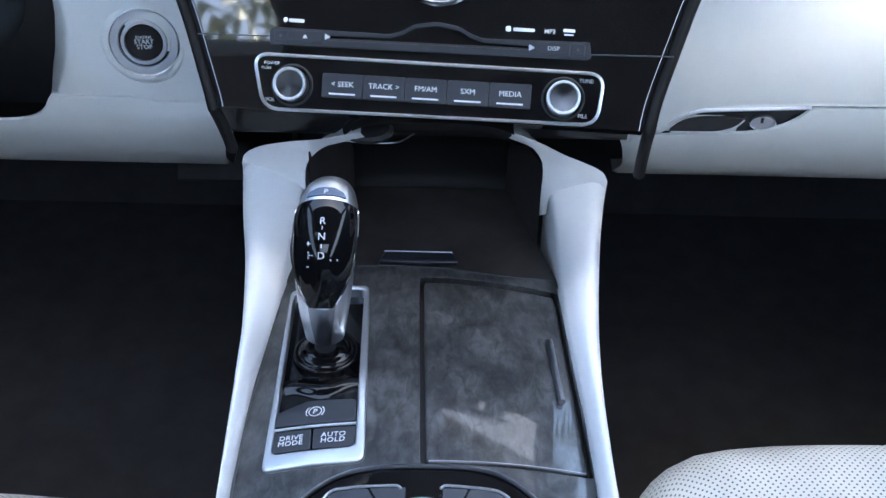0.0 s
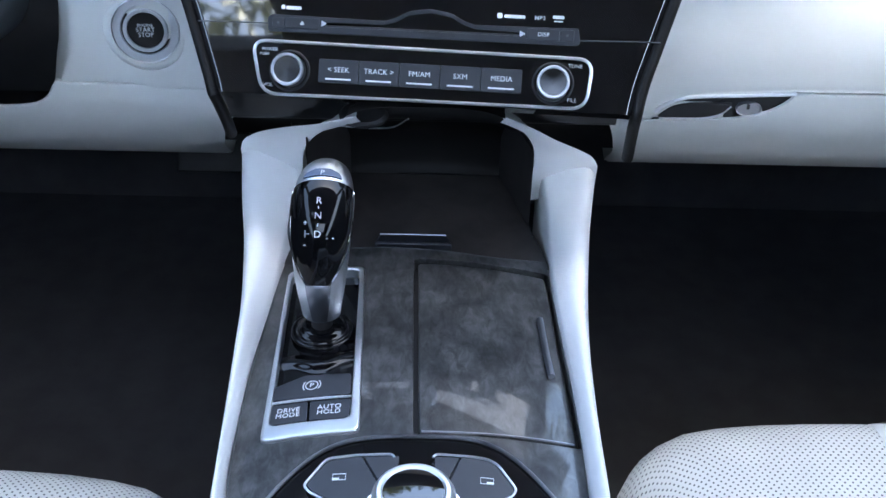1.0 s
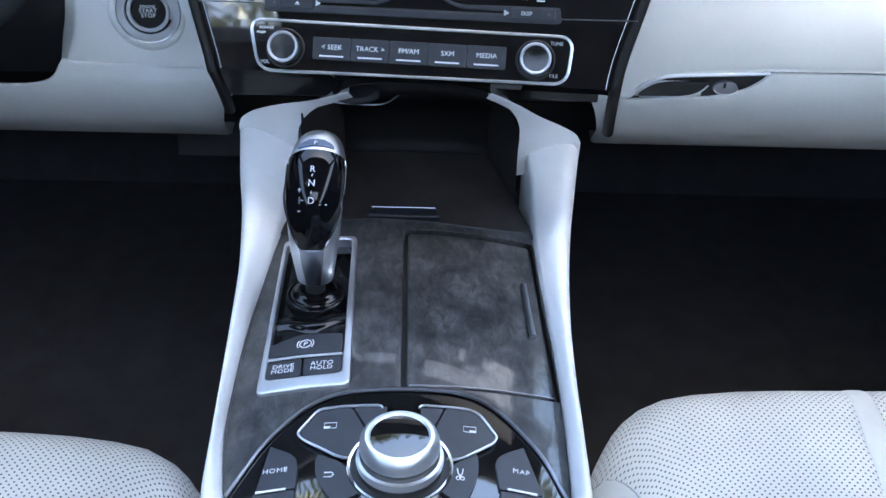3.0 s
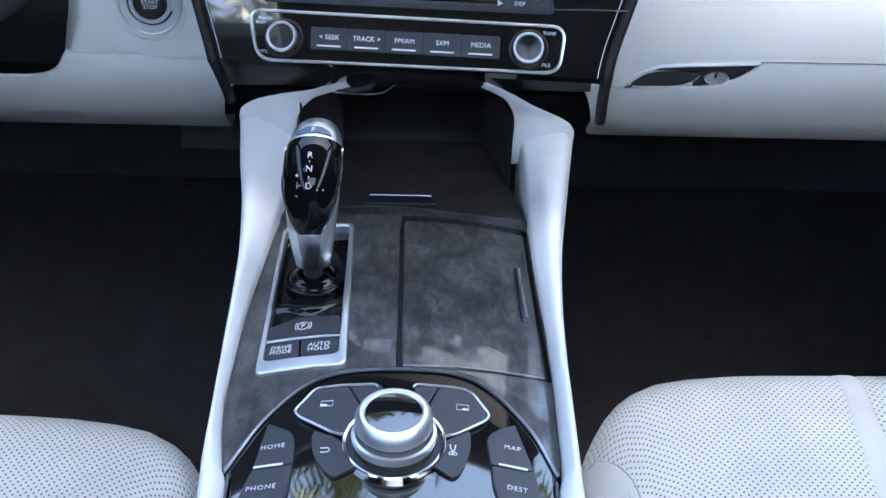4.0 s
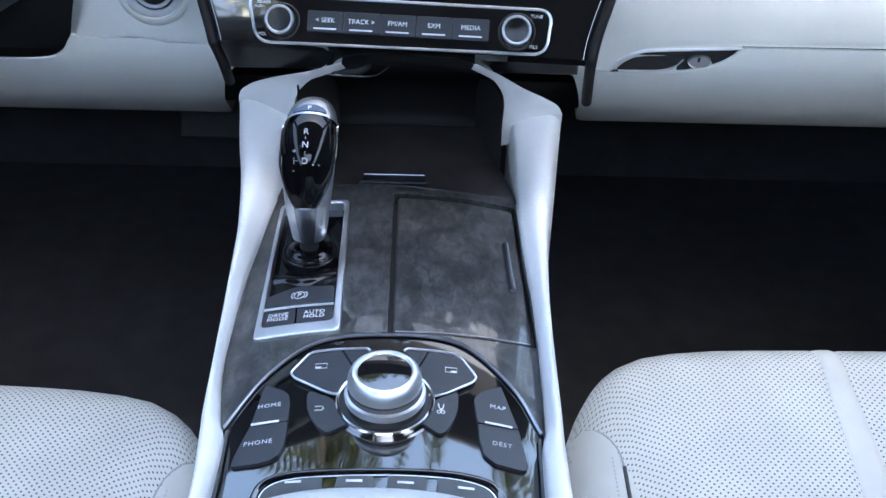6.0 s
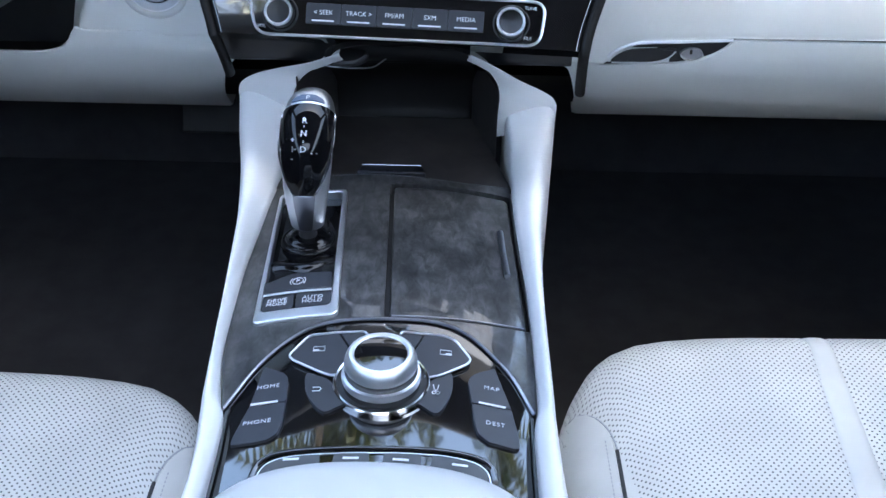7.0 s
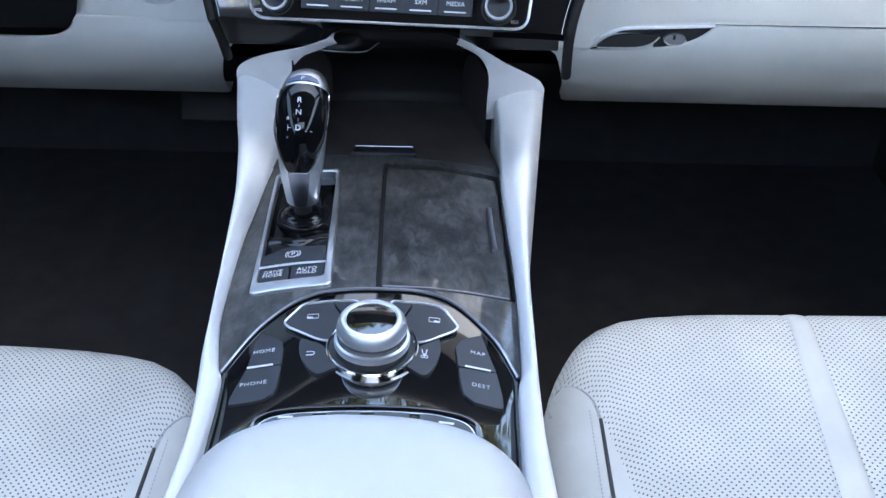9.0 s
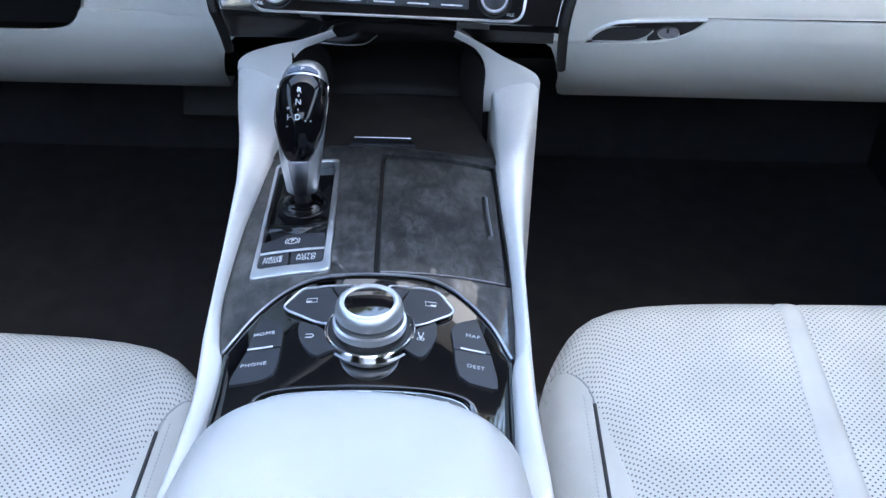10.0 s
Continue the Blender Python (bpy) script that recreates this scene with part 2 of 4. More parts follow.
def crown(x):
    return 0.381 - 1.2 * (x - 0.008) ** 2


def crowned(bm, step=0.008, x0=-0.125, x1=0.14):
    """Cuts a flat plate into strips along the console and bends it to its crowned top; heights are over the crown."""
    x = x0
    while x < x1:
        bmesh.ops.bisect_plane(bm, geom=list(bm.verts) + list(bm.edges) + list(bm.faces), plane_co=(x, 0, 0), plane_no=(1, 0, 0))
        x += step
    for v in bm.verts:
        v.co.z += crown(v.co.x)
    return bm


def on_top(x, y, dz=0.0, turn=0.0):
    """A pose on the crowned console top, tilted with it."""
    lean = math.atan(-2.4 * (x - 0.008))
    return Matrix.Translation((x, y, crown(x) + dz)) @ Matrix.Rotation(-lean, 4, "Y") @ Matrix.Rotation(radians(turn), 4, "Z")


# frame of the radio fascia: turned to the driver and leaning back
FY, FR = radians(4.7), radians(32)
FX = Vector((math.cos(FY), -math.sin(FY), 0))
FU = Vector((math.sin(FY) * math.sin(FR), math.cos(FY) * math.sin(FR), math.cos(FR)))
FN = FX.cross(FU)
FASCIA = Matrix((FX, FU, FN)).transposed().to_4x4()
FASCIA.translation = (0.006, -0.055, 0.522)


def on_fascia(u, v, w=0.0):
    return FASCIA @ Matrix.Translation((u, v, w))


# frame of the upright dash face: x across, y up, z towards the seats
DASH = Matrix.Translation((0, 0.032, 0)) @ Matrix.Rotation(radians(90), 4, "X")


# ---- car shell ----
def shell():
    fl = part("floor", block(-0.80, 0.80, -2.0, 0.62, -0.04, 0.0), CARPET)
    tagged(fl, "black carpeted floor of the car", "floor", kind="structure")
    fw = part("wall_front", block(-0.80, 0.80, 0.62, 0.66, -0.04, 0.66), CARPET)
    tagged(fw, "dark carpeted bulkhead behind the footwells", "wall", kind="structure")
    # side walls out of view, raised above sill height to cut side light
    for s, nm in ((-1, "wall_left"), (1, "wall_right")):
        w = part(nm, block(min(s * 0.78, s * 0.84), max(s * 0.78, s * 0.84), -2.0, 0.66, -0.04, 0.97 if s < 0 else 0.985), MATT)
        tagged(w, "dark unseen side wall, its height set to limit side light", "wall", kind="structure")
    # rear wall out of view, full height to keep light out from behind
    wr = part("wall_rear", block(-0.84, 0.84, -2.06, -2.0, -0.04, 1.20), MATT)
    tagged(wr, "dark unseen rear wall that closes off light from behind", "wall", kind="structure")
    # unseen roof; front opening mirrors in the fascia, rear one added for light
    outer = [(-0.74, -2.04), (0.80, -2.04), (0.80, -0.03), (-0.74, -0.03)]
    hole = rounded([(-0.58, -0.80), (-0.40, -0.80), (-0.40, -0.62), (-0.58, -0.62)], 0.04)
    rear = rounded([(-0.36, -1.66), (0.36, -1.66), (0.36, -1.06), (-0.36, -1.06)], 0.06)
    rf = part("ceiling", slab(rounded(outer, 0.1), 1.20, 1.24, 0.01, [hole, rear]), HEADLINER)
    tagged(rf, "dark unseen headliner with a roof window and an added light opening", "ceiling", kind="structure")
    for sg, nm in ((-1, "pillar_left"), (1, "pillar_right")):
        p = part(nm, tube(spline([(sg * 0.74, 0.62, 0.70), (sg * 0.72, 0.30, 0.95), (sg * 0.70, 0.05, 1.13), (sg * 0.68, -0.12, 1.22)], 6), 0.045, n=12), HEADLINER)
        tagged(p, "dark windscreen pillar of the car", "pillar", kind="structure")
    gr = bmesh.new()
    bmesh.ops.create_grid(gr, x_segments=8, y_segments=8, size=400)
    moved(gr, Matrix.Translation((0, 0, -0.45)))
    tagged(part("ground", gr, ASPHALT), "pale concrete ground outside the car", "ground", kind="structure")


shell()


# ---- dashboard ----
def dash_sheet(name, outline, depth, mat, parent, bevel, proud=0.0, label=""):
    """A padded panel on the upright dash face; outline in x and z."""
    bm = slab(outline, -depth, proud, bevel, seg=5)
    return part(name, moved(bm, DASH), mat, parent, label, smooth=50)


# lower dash: a padded face that rolls under towards the bulkhead, as (y, z) from the seam down
UNDER = spline([(0.0305, 0.4760), (0.0300, 0.4650), (0.0315, 0.4500), (0.0450, 0.4270), (0.0850, 0.3880), (0.1450, 0.3480), (0.2100, 0.3080)], 6)


def under_at(s, back=0.0):
    i = min(max(s, 0.0), 1.0) * (len(UNDER) - 1.001)
    k = int(i)
    p = UNDER[k] + (UNDER[k + 1] - UNDER[k]) * (i - k)
    return p[0] + back, p[1]


def under_sheet(name, x0, x1, start, mat, parent, back=0.0, label=""):
    """x0 and x1 give the side edges, start the upper edge, each as a function."""
    rows = []
    for f in [0, 0.004, 0.015] + list(np.linspace(0.04, 1, 26)):
        row = []
        for q in np.linspace(0, 1, 120):
            xa = x0(f) + (x1(f) - x0(f)) * q
            s = start(xa)
            y, z = under_at(s + (1 - s) * f, back)
            row.append((xa, y + (0.003 if f == 0 else 0.0008 if f < 0.01 else 0), z))
        rows.append(row)
    rows.append([(x, y + 0.02, z + 0.004) for x, y, z in rows[-1]])
    return part(name, loft(rows), mat, parent, label, smooth=50)


def steps(xs, ys):
    return lambda v: float(np.interp(v, xs, ys))


def dashboard():
    d = thing("dashboard", "two-tone dashboard with soft white panels", "dashboard", kind="structure")
    # driver's side: upper panel beside the column opening, with a tail down to the stack's foot
    rows = []
    for z, dy in [(0.4652, 0.010), (0.4660, 0.0035), (0.4672, 0.0010), (0.4690, 0.0)] + [(z, 0.0) for z in np.linspace(0.474, 0.66, 24)]:
        xl = float(np.interp(z, (0.465, 0.486, 0.552, 0.66), (-0.3080, -0.3075, -0.2960, -0.2925)))
        w = float(np.interp(z, (0.465, 0.480, 0.500, 0.530, 0.565, 0.66), (0.006, 0.013, 0.0195, 0.0200, 0.0130, 0.006)))
        rows.append([(xl, 0.10, z), (xl, 0.034 + w * 1.6 + dy, z), (xl + 0.0006, 0.0325 + w * 1.55 + dy, z)] + [(xl + w * q, 0.032 + w * 1.5 * (1 - q) + dy, z) for q in (0.1, 0.4, 0.7, 0.92)] + [(xl + w * 1.08, 0.0322 + dy, z)] + [(x, 0.032 + dy, z) for x in np.linspace(xl + w + 0.006, -0.10, 12)])
    part("upper_panel", loft(rows), SOFT, d, smooth=60)
    under_sheet("panel_tail", lambda f: -0.26, steps((0, 0.3, 0.54, 0.73, 1), (-0.10, -0.145, -0.1700, -0.1850, -0.2040)), lambda x: 0.0, SOFT, d, 0.0030)
    under_sheet("knee_panel", lambda f: -0.78, steps((0, 0.04, 0.08, 0.16, 0.26, 0.36, 0.54, 0.73, 1), (-0.2386, -0.2230, -0.2130, -0.2030, -0.1945, -0.1880, -0.1795, -0.1880, -0.2060)), steps((-0.78, -0.350, -0.338, -0.3267, -0.3205, -0.3150, -0.3105, -0.3075, -0.3030, -0.2922, -0.2296, -0.20), (0.345, 0.345, 0.340, 0.322, 0.300, 0.265, 0.215, 0.150, 0.020, 0.060, 0.055, 0.045)), SOFT, d)
    # passenger side: padded top
    rows = []
    for y, z in spline([(0.060, 0.4700), (0.0330, 0.4765), (0.0310, 0.4800), (0.0325, 0.490), (0.0400, 0.515), (0.0600, 0.550), (0.1000, 0.595), (0.1700, 0.650), (0.2600, 0.700)], 6):
        row = []
        for x in list(np.linspace(0.10, 0.34, 60)) + list(np.linspace(0.36, 0.78, 14)):
            low = float(np.interp(x, (0.10, 0.197, 0.210, 0.2232, 0.240, 0.255, 0.317), (0.4470, 0.4475, 0.4580, 0.4680, 0.4712, 0.4725, 0.4765)))
            zz = low + (z - 0.4765) * (0.495 - low) / (0.495 - 0.4765) if 0.4765 < z < 0.495 else z + (low - 0.4765 if z <= 0.4765 else 0)
            row.append((x, y, zz + 0.004 * max(0.0, x - 0.33)))
        rows.append(row)
    part("upper_panel", loft(rows), SOFT, d, smooth=60)
    under_sheet("panel_tail", steps((0, 0.3, 0.6, 0.8, 1), (0.120, 0.165, 0.1800, 0.1850, 0.1950)), lambda f: 0.26, lambda x: 0.16, SOFT, d, 0.0030)
    # dark inside of the column opening and the underside of the dash
    part("inner_panel", block(-0.78, 0.10, 0.10, 0.14, 0.43, 0.74), MATT, d)
    part("underside", block(-0.78, 0.78, 0.232, 0.60, 0.335, 0.345), MATT, d)
    rows = []
    for y, z in spline([(0.25, 0.692), (0.262, 0.706), (0.30, 0.716), (0.45, 0.71), (0.66, 0.68)], 5):
        rows.append([(x, y, z - 0.03 * (x / 0.78) ** 4) for x in np.linspace(-0.78, 0.78, 17)])
    part("top_pad", loft(rows, thick=0.02), MATT, d, "dark top pad under the windscreen")
    rows = []
    for y, z in spline([(0.025, 0.655), (0.022, 0.700), (0.03, 0.745), (0.08, 0.755), (0.25, 0.74)], 5):
        rows.append([(x, y, z - 0.03 * abs((x + 0.36) / 0.26) ** 3) for x in np.linspace(-0.62, -0.10, 17)])
    part("binnacle_hood", loft(rows, thick=0.015), MATT, d, "dark hood over the instruments")


def glovebox():
    g = thing("glovebox", "closed white glovebox lid with a lock", "glovebox")
    under_sheet("lid", steps((0, 0.1, 0.4, 0.6, 0.82, 1), (0.1940, 0.1905, 0.1890, 0.1870, 0.1910, 0.1980)), lambda f: 0.78, steps((0.19, 0.236, 0.268, 0.286, 0.300, 0.3105, 0.3175, 0.78), (0.356, 0.337, 0.317, 0.280, 0.215, 0.125, 0.0, 0.0)), SOFT, g)
    pocket = [p for p in spline([(0.1966, 0.4473), (0.2025, 0.4580), (0.2101, 0.4638), (0.2231, 0.4690), (0.2350, 0.4718), (0.2750, 0.4742), (0.3179, 0.4764), (0.3112, 0.4668), (0.3011, 0.4596), (0.286, 0.4540), (0.2679, 0.4505), (0.2355, 0.4485)], 4, True)]
    part("pocket", moved(slab(pocket, -0.03, -0.0025, 0.0008), DASH), MATT, g, "black recess round the handle")
    part("trim", moved(tube(spline([(0.2010, 0.4560, 0.0004), (0.2085, 0.4628, 0.0006), (0.2231, 0.4692, 0.0008), (0.2350, 0.4715, 0.0008), (0.2750, 0.4735, 0.0008), (0.3165, 0.4754, 0.0004)], 6), 0.0020, n=8), DASH), SATIN, g, "satin metal strip")
    pull = spline([(0.205, 0.4508), (0.2129, 0.4600), (0.2261, 0.4645), (0.245, 0.4652), (0.2629, 0.4654), (0.2648, 0.4630), (0.2577, 0.4561), (0.2445, 0.4518), (0.2240, 0.4508)], 4, True)
    part("handle", moved(slab(pull, -0.02, 0.0002, 0.0012, seg=3), DASH), MATT, g, "black pull handle")
    part("handle_edge", moved(tube(spline([(0.2055, 0.4507, 0.0006), (0.2240, 0.4509, 0.0006), (0.2445, 0.4517, 0.0006), (0.2577, 0.4560, 0.0006), (0.2648, 0.4628, 0.0006)], 6), 0.0008, n=6), DASH), SATIN, g)
    lk = lathe([(0, 0.0005), (0.0092, 0.0005), (0.0100, 0.0012), (0.0108, 0.0006), (0.0110, -0.01)], 32)
    lock = part("lock", moved(lk, DASH @ Matrix.Translation((0.2800, 0.4606, 0)) @ Matrix.Diagonal((1, 0.55, 1, 1))), DARK_METAL, g, "dark metal key lock")
    # arc highlight on the lock's lower side, shaped as half a chrome ring
    part("lock_glint", moved(tube([(0.0105 * math.cos(a), 0.0056 * math.sin(a), 0.001) for a in np.linspace(math.pi * 1.02, math.pi * 2.05, 18)], 0.0008, n=6), DASH @ Matrix.Translation((0.2800, 0.4606, 0))), CHROME, lock)
    part("keyhole", moved(block(-0.0012, 0.0012, -0.0005, 0.0040, 0.0003, 0.0012), DASH @ Matrix.Translation((0.2790, 0.4612, 0))), MATT, lock)


def start_button():
    s = thing("start_button", "round black engine start button with bright rings", "button")
    m = DASH @ Matrix.Translation((-0.2195, 0.5200, 0)) @ Matrix.Rotation(radians(-6), 4, "X") @ Matrix.Rotation(radians(4), 4, "Y")
    part("collar", moved(lathe([(0.0370, -0.0060), (0.0345, -0.0015), (0.0315, 0.0012), (0.0285, 0.0020), (0.0268, 0.0016)], 56), m), SOFT, s, "raised white collar")
    part("bezel", moved(lathe([(0.0272, -0.004), (0.0270, 0.0030), (0.0262, 0.0032), (0.0206, 0.0022), (0.0200, 0.0014), (0.0198, -0.003)], 64), m), BEZEL, s, "flat satin metal bezel")
    part("bezel_edge", moved(lathe([(0.0275, 0.0016), (0.0274, 0.0034), (0.0268, 0.0039), (0.0262, 0.0033)], 64), m), SATIN, s, "bright outer edge")
    part("gap", moved(lathe([(0.0200, 0.0005), (0.0165, 0.0002)], 48), m), MATT, s)
    part("ring", moved(lathe([(0.0182, 0.000), (0.0181, 0.0030), (0.0176, 0.0036), (0.0152, 0.0034), (0.0146, 0.0022)], 56), m), BEZEL, s, "bright metal ring")
    cap = part("cap", moved(lathe([(0, 0.0030), (0.010, 0.0030), (0.0140, 0.0028), (0.0147, 0.002), (0.0147, 0.0)], 48), m), SATIN_BLACK, s)
    for txt, dy, sz in (("ENGINE", 0.0042, 0.0034), ("START", 0.0006, 0.0050), ("STOP", -0.0036, 0.0050)):
        part("print", letters(txt, sz, m @ Matrix.Translation((0, dy, 0.0031)), 1.05), PRINT, cap, smooth=0)


def steering_column():
    c = thing("steering_column", "dark grey steering column shroud", "steering column")
    rows = []
    for y, r in ((0.10, 0.055), (0.0, 0.058), (-0.08, 0.060), (-0.14, 0.056), (-0.15, 0.045)):
        rows.append([(-0.395 + r * 1.05 * math.cos(a), y, 0.545 - 0.15 * y + r * 0.95 * math.sin(a)) for a in np.linspace(0, 2 * math.pi, 33)[:-1]])
    part("shroud", loft(rows, closed=True, caps=True), GREY, c)


def stack():
    s = thing("centre_stack", "glossy black centre stack turned to the driver", "centre stack")
    def skin(prof):
        rows = []
        for v, w in prof:
            ul = float(np.interp(v, LV, [p[0] for p in LEFT_SIDE]))
            ur = float(np.interp(v, RV, [p[0] for p in RIGHT_SIDE]))
            row = [(ul - 0.004, v, w - 0.11), (ul - 0.004, v, w - 0.006), (ul - 0.003, v, w - 0.0025), (ul - 0.001, v, w - 0.0006)]
            row += [(ul + 0.002 + (ur - ul - 0.004) * k, v, w) for k in (0, 0.004, 0.012, 0.1, 0.25, 0.4, 0.5, 0.6, 0.75, 0.9, 0.988, 0.996, 1)]
            row += [(ur + 0.001, v, w - 0.0006), (ur + 0.003, v, w - 0.0025), (ur + 0.004, v, w - 0.006), (ur + 0.004, v, w - 0.11)]
            rows.append([FASCIA @ Vector(p) for p in row])
        return loft(rows)

    LEFT_SIDE = spline([(-0.1440, -0.080), (-0.1455, -0.040), (-0.1512, -0.0144), (-0.1580, 0.0058), (-0.1680, 0.034), (-0.1775, 0.0581), (-0.200, 0.110), (-0.235, 0.20), (-0.235, 0.28)], 6)
    RIGHT_SIDE = spline([(0.1500, -0.080), (0.1513, -0.0400), (0.1535, -0.0150), (0.1570, 0.0050), (0.1640, 0.0300), (0.1715, 0.0560), (0.1775, 0.0757), (0.190, 0.110), (0.222, 0.20), (0.235, 0.28)], 6)
    LV, RV = [p[1] for p in LEFT_SIDE], [p[1] for p in RIGHT_SIDE]
    part("fascia", skin([(v, 0.0) for v in np.linspace(0.104, -0.0178, 16)] + [(-0.0180, -0.030)]), PIANO, s, smooth=40)
    rows = []
    for y, z in spline([(-0.050, 0.5040), (-0.026, 0.5020), (-0.0205, 0.4940), (-0.0200, 0.4800), (-0.0195, 0.4660), (-0.0160, 0.4575), (0.000, 0.4540)], 5):
        rows.append([(x, y + 0.011, z + 0.004) for x in np.linspace(-0.157, 0.163, 21)])
    part("lower_band", loft(rows), SATIN_BLACK, s, "satin black band under the radio", smooth=60)
    # out of view; dull so that the console panel doesn't mirror sky off it
    part("upper_fascia", skin([(0.28, 0.0), (0.20, 0.0), (0.15, 0.0), (0.1045, 0.0), (0.1042, -0.004)]), ARCH, s, "unseen dull black upper stack, added to keep sky out of reflections", smooth=40)
    for side, sg in ((LEFT_SIDE, -1), (RIGHT_SIDE, 1)):
        line = [(p[0] + sg * (0.0070 if p[1] > -0.02 else 0.0070 + (-0.02 - p[1]) * 0.1), p[1], -0.0055 - max(0.0, -0.018 - p[1]) * 1.7) for p in side if -0.048 < p[1] < 0.12]
        part("edge_strip", moved(tube(line, 0.0046, n=12), FASCIA), ARCH, s, "black gap strip beside the stack")
    part("seam", moved(tube([(-0.170, 0.0338, 0), (-0.117, 0.0350, 0)], 0.0005, n=6), FASCIA), GREY, s)
    part("seam", moved(tube([(0.1140, 0.0340, 0), (0.173, 0.0357, 0)], 0.0005, n=6), FASCIA), GREY, s)
    # hood out of view, its height set by the dark part of the panel's reflection
    rows = []
    for y, z in spline([(0.040, 0.655), (0.040, 0.70), (0.043, 0.770), (0.050, 0.792), (0.075, 0.800), (0.13, 0.780), (0.26, 0.715)], 5):
        rows.append([(x, y, z - 0.030 * max(0.0, abs(x) / 0.32) ** 6 * (z - 0.655) / 0.12) for x in np.linspace(-0.32, 0.32, 29)])
    part("display_hood", loft(rows, thick=0.012), ARCH, s, "unseen black display hood, sized to block sky from the console's reflections")
    clock = lathe([(0.0205, 0.0), (0.0205, 0.004), (0.0195, 0.0055), (0.0178, 0.004), (0.017, 0.002), (0, 0.002)], 40)
    cl = part("clock", moved(clock, on_fascia(0.004, 0.0835) @ Matrix.Diagonal((1.25, 1, 1, 1))), CHROME, s, "chrome rim of the clock")
    part("clock_face", moved(lathe([(0, 0.0028), (0.0168, 0.0028), (0.0168, 0.002)], 40), on_fascia(0.004, 0.0835) @ Matrix.Diagonal((1.25, 1, 1, 1))), GLASS, cl)
    # marks over the disc slot, as plain bars
    for u, v, w, h in ((-0.1055, 0.0473, 0.003, 0.0034), (-0.0975, 0.0470, 0.0115, 0.0026), (0.0555, 0.0492, 0.004, 0.0040), (0.0665, 0.0490, 0.0155, 0.0024), (0.0985, 0.0500, 0.0085, 0.0024), (0.0985, 0.0470, 0.0065, 0.0010)):
        part("mark", moved(slab(rounded([(-w / 2, -h / 2), (w / 2, -h / 2), (w / 2, h / 2), (-w / 2, h / 2)], h * 0.4), 0, 0.0002), on_fascia(u, v, 0.0001)), PRINT, s, smooth=0)
    part("mark", letters("MP3", 0.0044, on_fascia(0.0850, 0.0487, 0.0003), 1.05, 0.01), PRINT, s, smooth=0)


def fascia_button(name, u0, u1, v0, v1, parent, h=0.0022, mat=None):
    pts = rounded([(u0, v0), (u1, v0), (u1, v1), (u0, v1)], 0.0010, 3)
    return part(name, moved(slab(pts, 0, h, 0.0006), FASCIA), mat or BUTTON, parent)


def disc_player():
    d = thing("disc_player", "matt black disc slot with small buttons", "disc player")
    hump = [(-0.0291, 0.0406), (-0.020, 0.0435), (-0.0113, 0.0487), (0.0045, 0.0512), (0.0204, 0.0487), (0.029, 0.0440), (0.038, 0.0412)]
    outer = [(-0.1155, 0.0288), (0.1130, 0.0300), (0.1155, 0.0318), (0.1135, 0.0424)] + hump[::-1] + [(-0.1135, 0.0414), (-0.1165, 0.0390)]
    inner = [(-0.0725, 0.0340), (0.0705, 0.0348), (0.0705, 0.0378)] + [(u, v - 0.0028) for u, v in hump[::-1]] + [(-0.0725, 0.0372)]
    part("bezel", moved(slab(rounded(outer, 0.0015, 2), -0.001, 0.0022, 0.0006, [rounded(inner, 0.0006, 2)]), FASCIA), BUTTON, d)
    part("slot", moved(slab(rounded([(-0.0725, 0.0338), (0.0705, 0.0346), (0.0705, 0.0362), (-0.0725, 0.0354)], 0.0003, 2), 0.0, 0.0012, 0.0004), FASCIA), MATT, d)
    fascia_button("button", -0.1125, -0.1035, 0.0313, 0.0392, d, 0.0030)
    e = fascia_button("button", -0.1028, -0.0775, 0.0314, 0.0396, d, 0.0030)
    part("symbol", moved(slab([(-0.0017, 0), (0.0017, 0), (0, 0.0018)], 0, 0.0001), on_fascia(-0.0900, 0.0352, 0.0030)), PRINT, e, smooth=0)
    part("symbol", moved(block(-0.0017, 0.0017, -0.0009, -0.0004, 0, 0.0001), on_fascia(-0.0900, 0.0352, 0.0030)), PRINT, e, smooth=0)
    dp = fascia_button("button", 0.0765, 0.1000, 0.0322, 0.0407, d, 0.0030)
    part("print", letters("DISP", 0.0042, on_fascia(0.0883, 0.0364, 0.0031), 1.05), PRINT, dp, smooth=0)
    fascia_button("button", 0.1006, 0.1105, 0.0323, 0.0408, d, 0.0030)
    for u, v in ((-0.1080, 0.0352), (0.1055, 0.0365)):
        part("hole", moved(lathe([(0, 0.0001), (0.0009, 0.0001), (0.0010, 0)], 12), on_fascia(u, v, 0.0030)), GREY, d, smooth=0)
    for u, v in ((-0.0745, 0.0362), (0.0722, 0.0364)):
        part("guide", moved(slab(rounded([(-0.0012, -0.0024), (0.0030, 0), (-0.0012, 0.0024)], 0.0005, 2), 0, 0.0006, 0.0002), on_fascia(u, v, 0.0022)), SATIN, d)


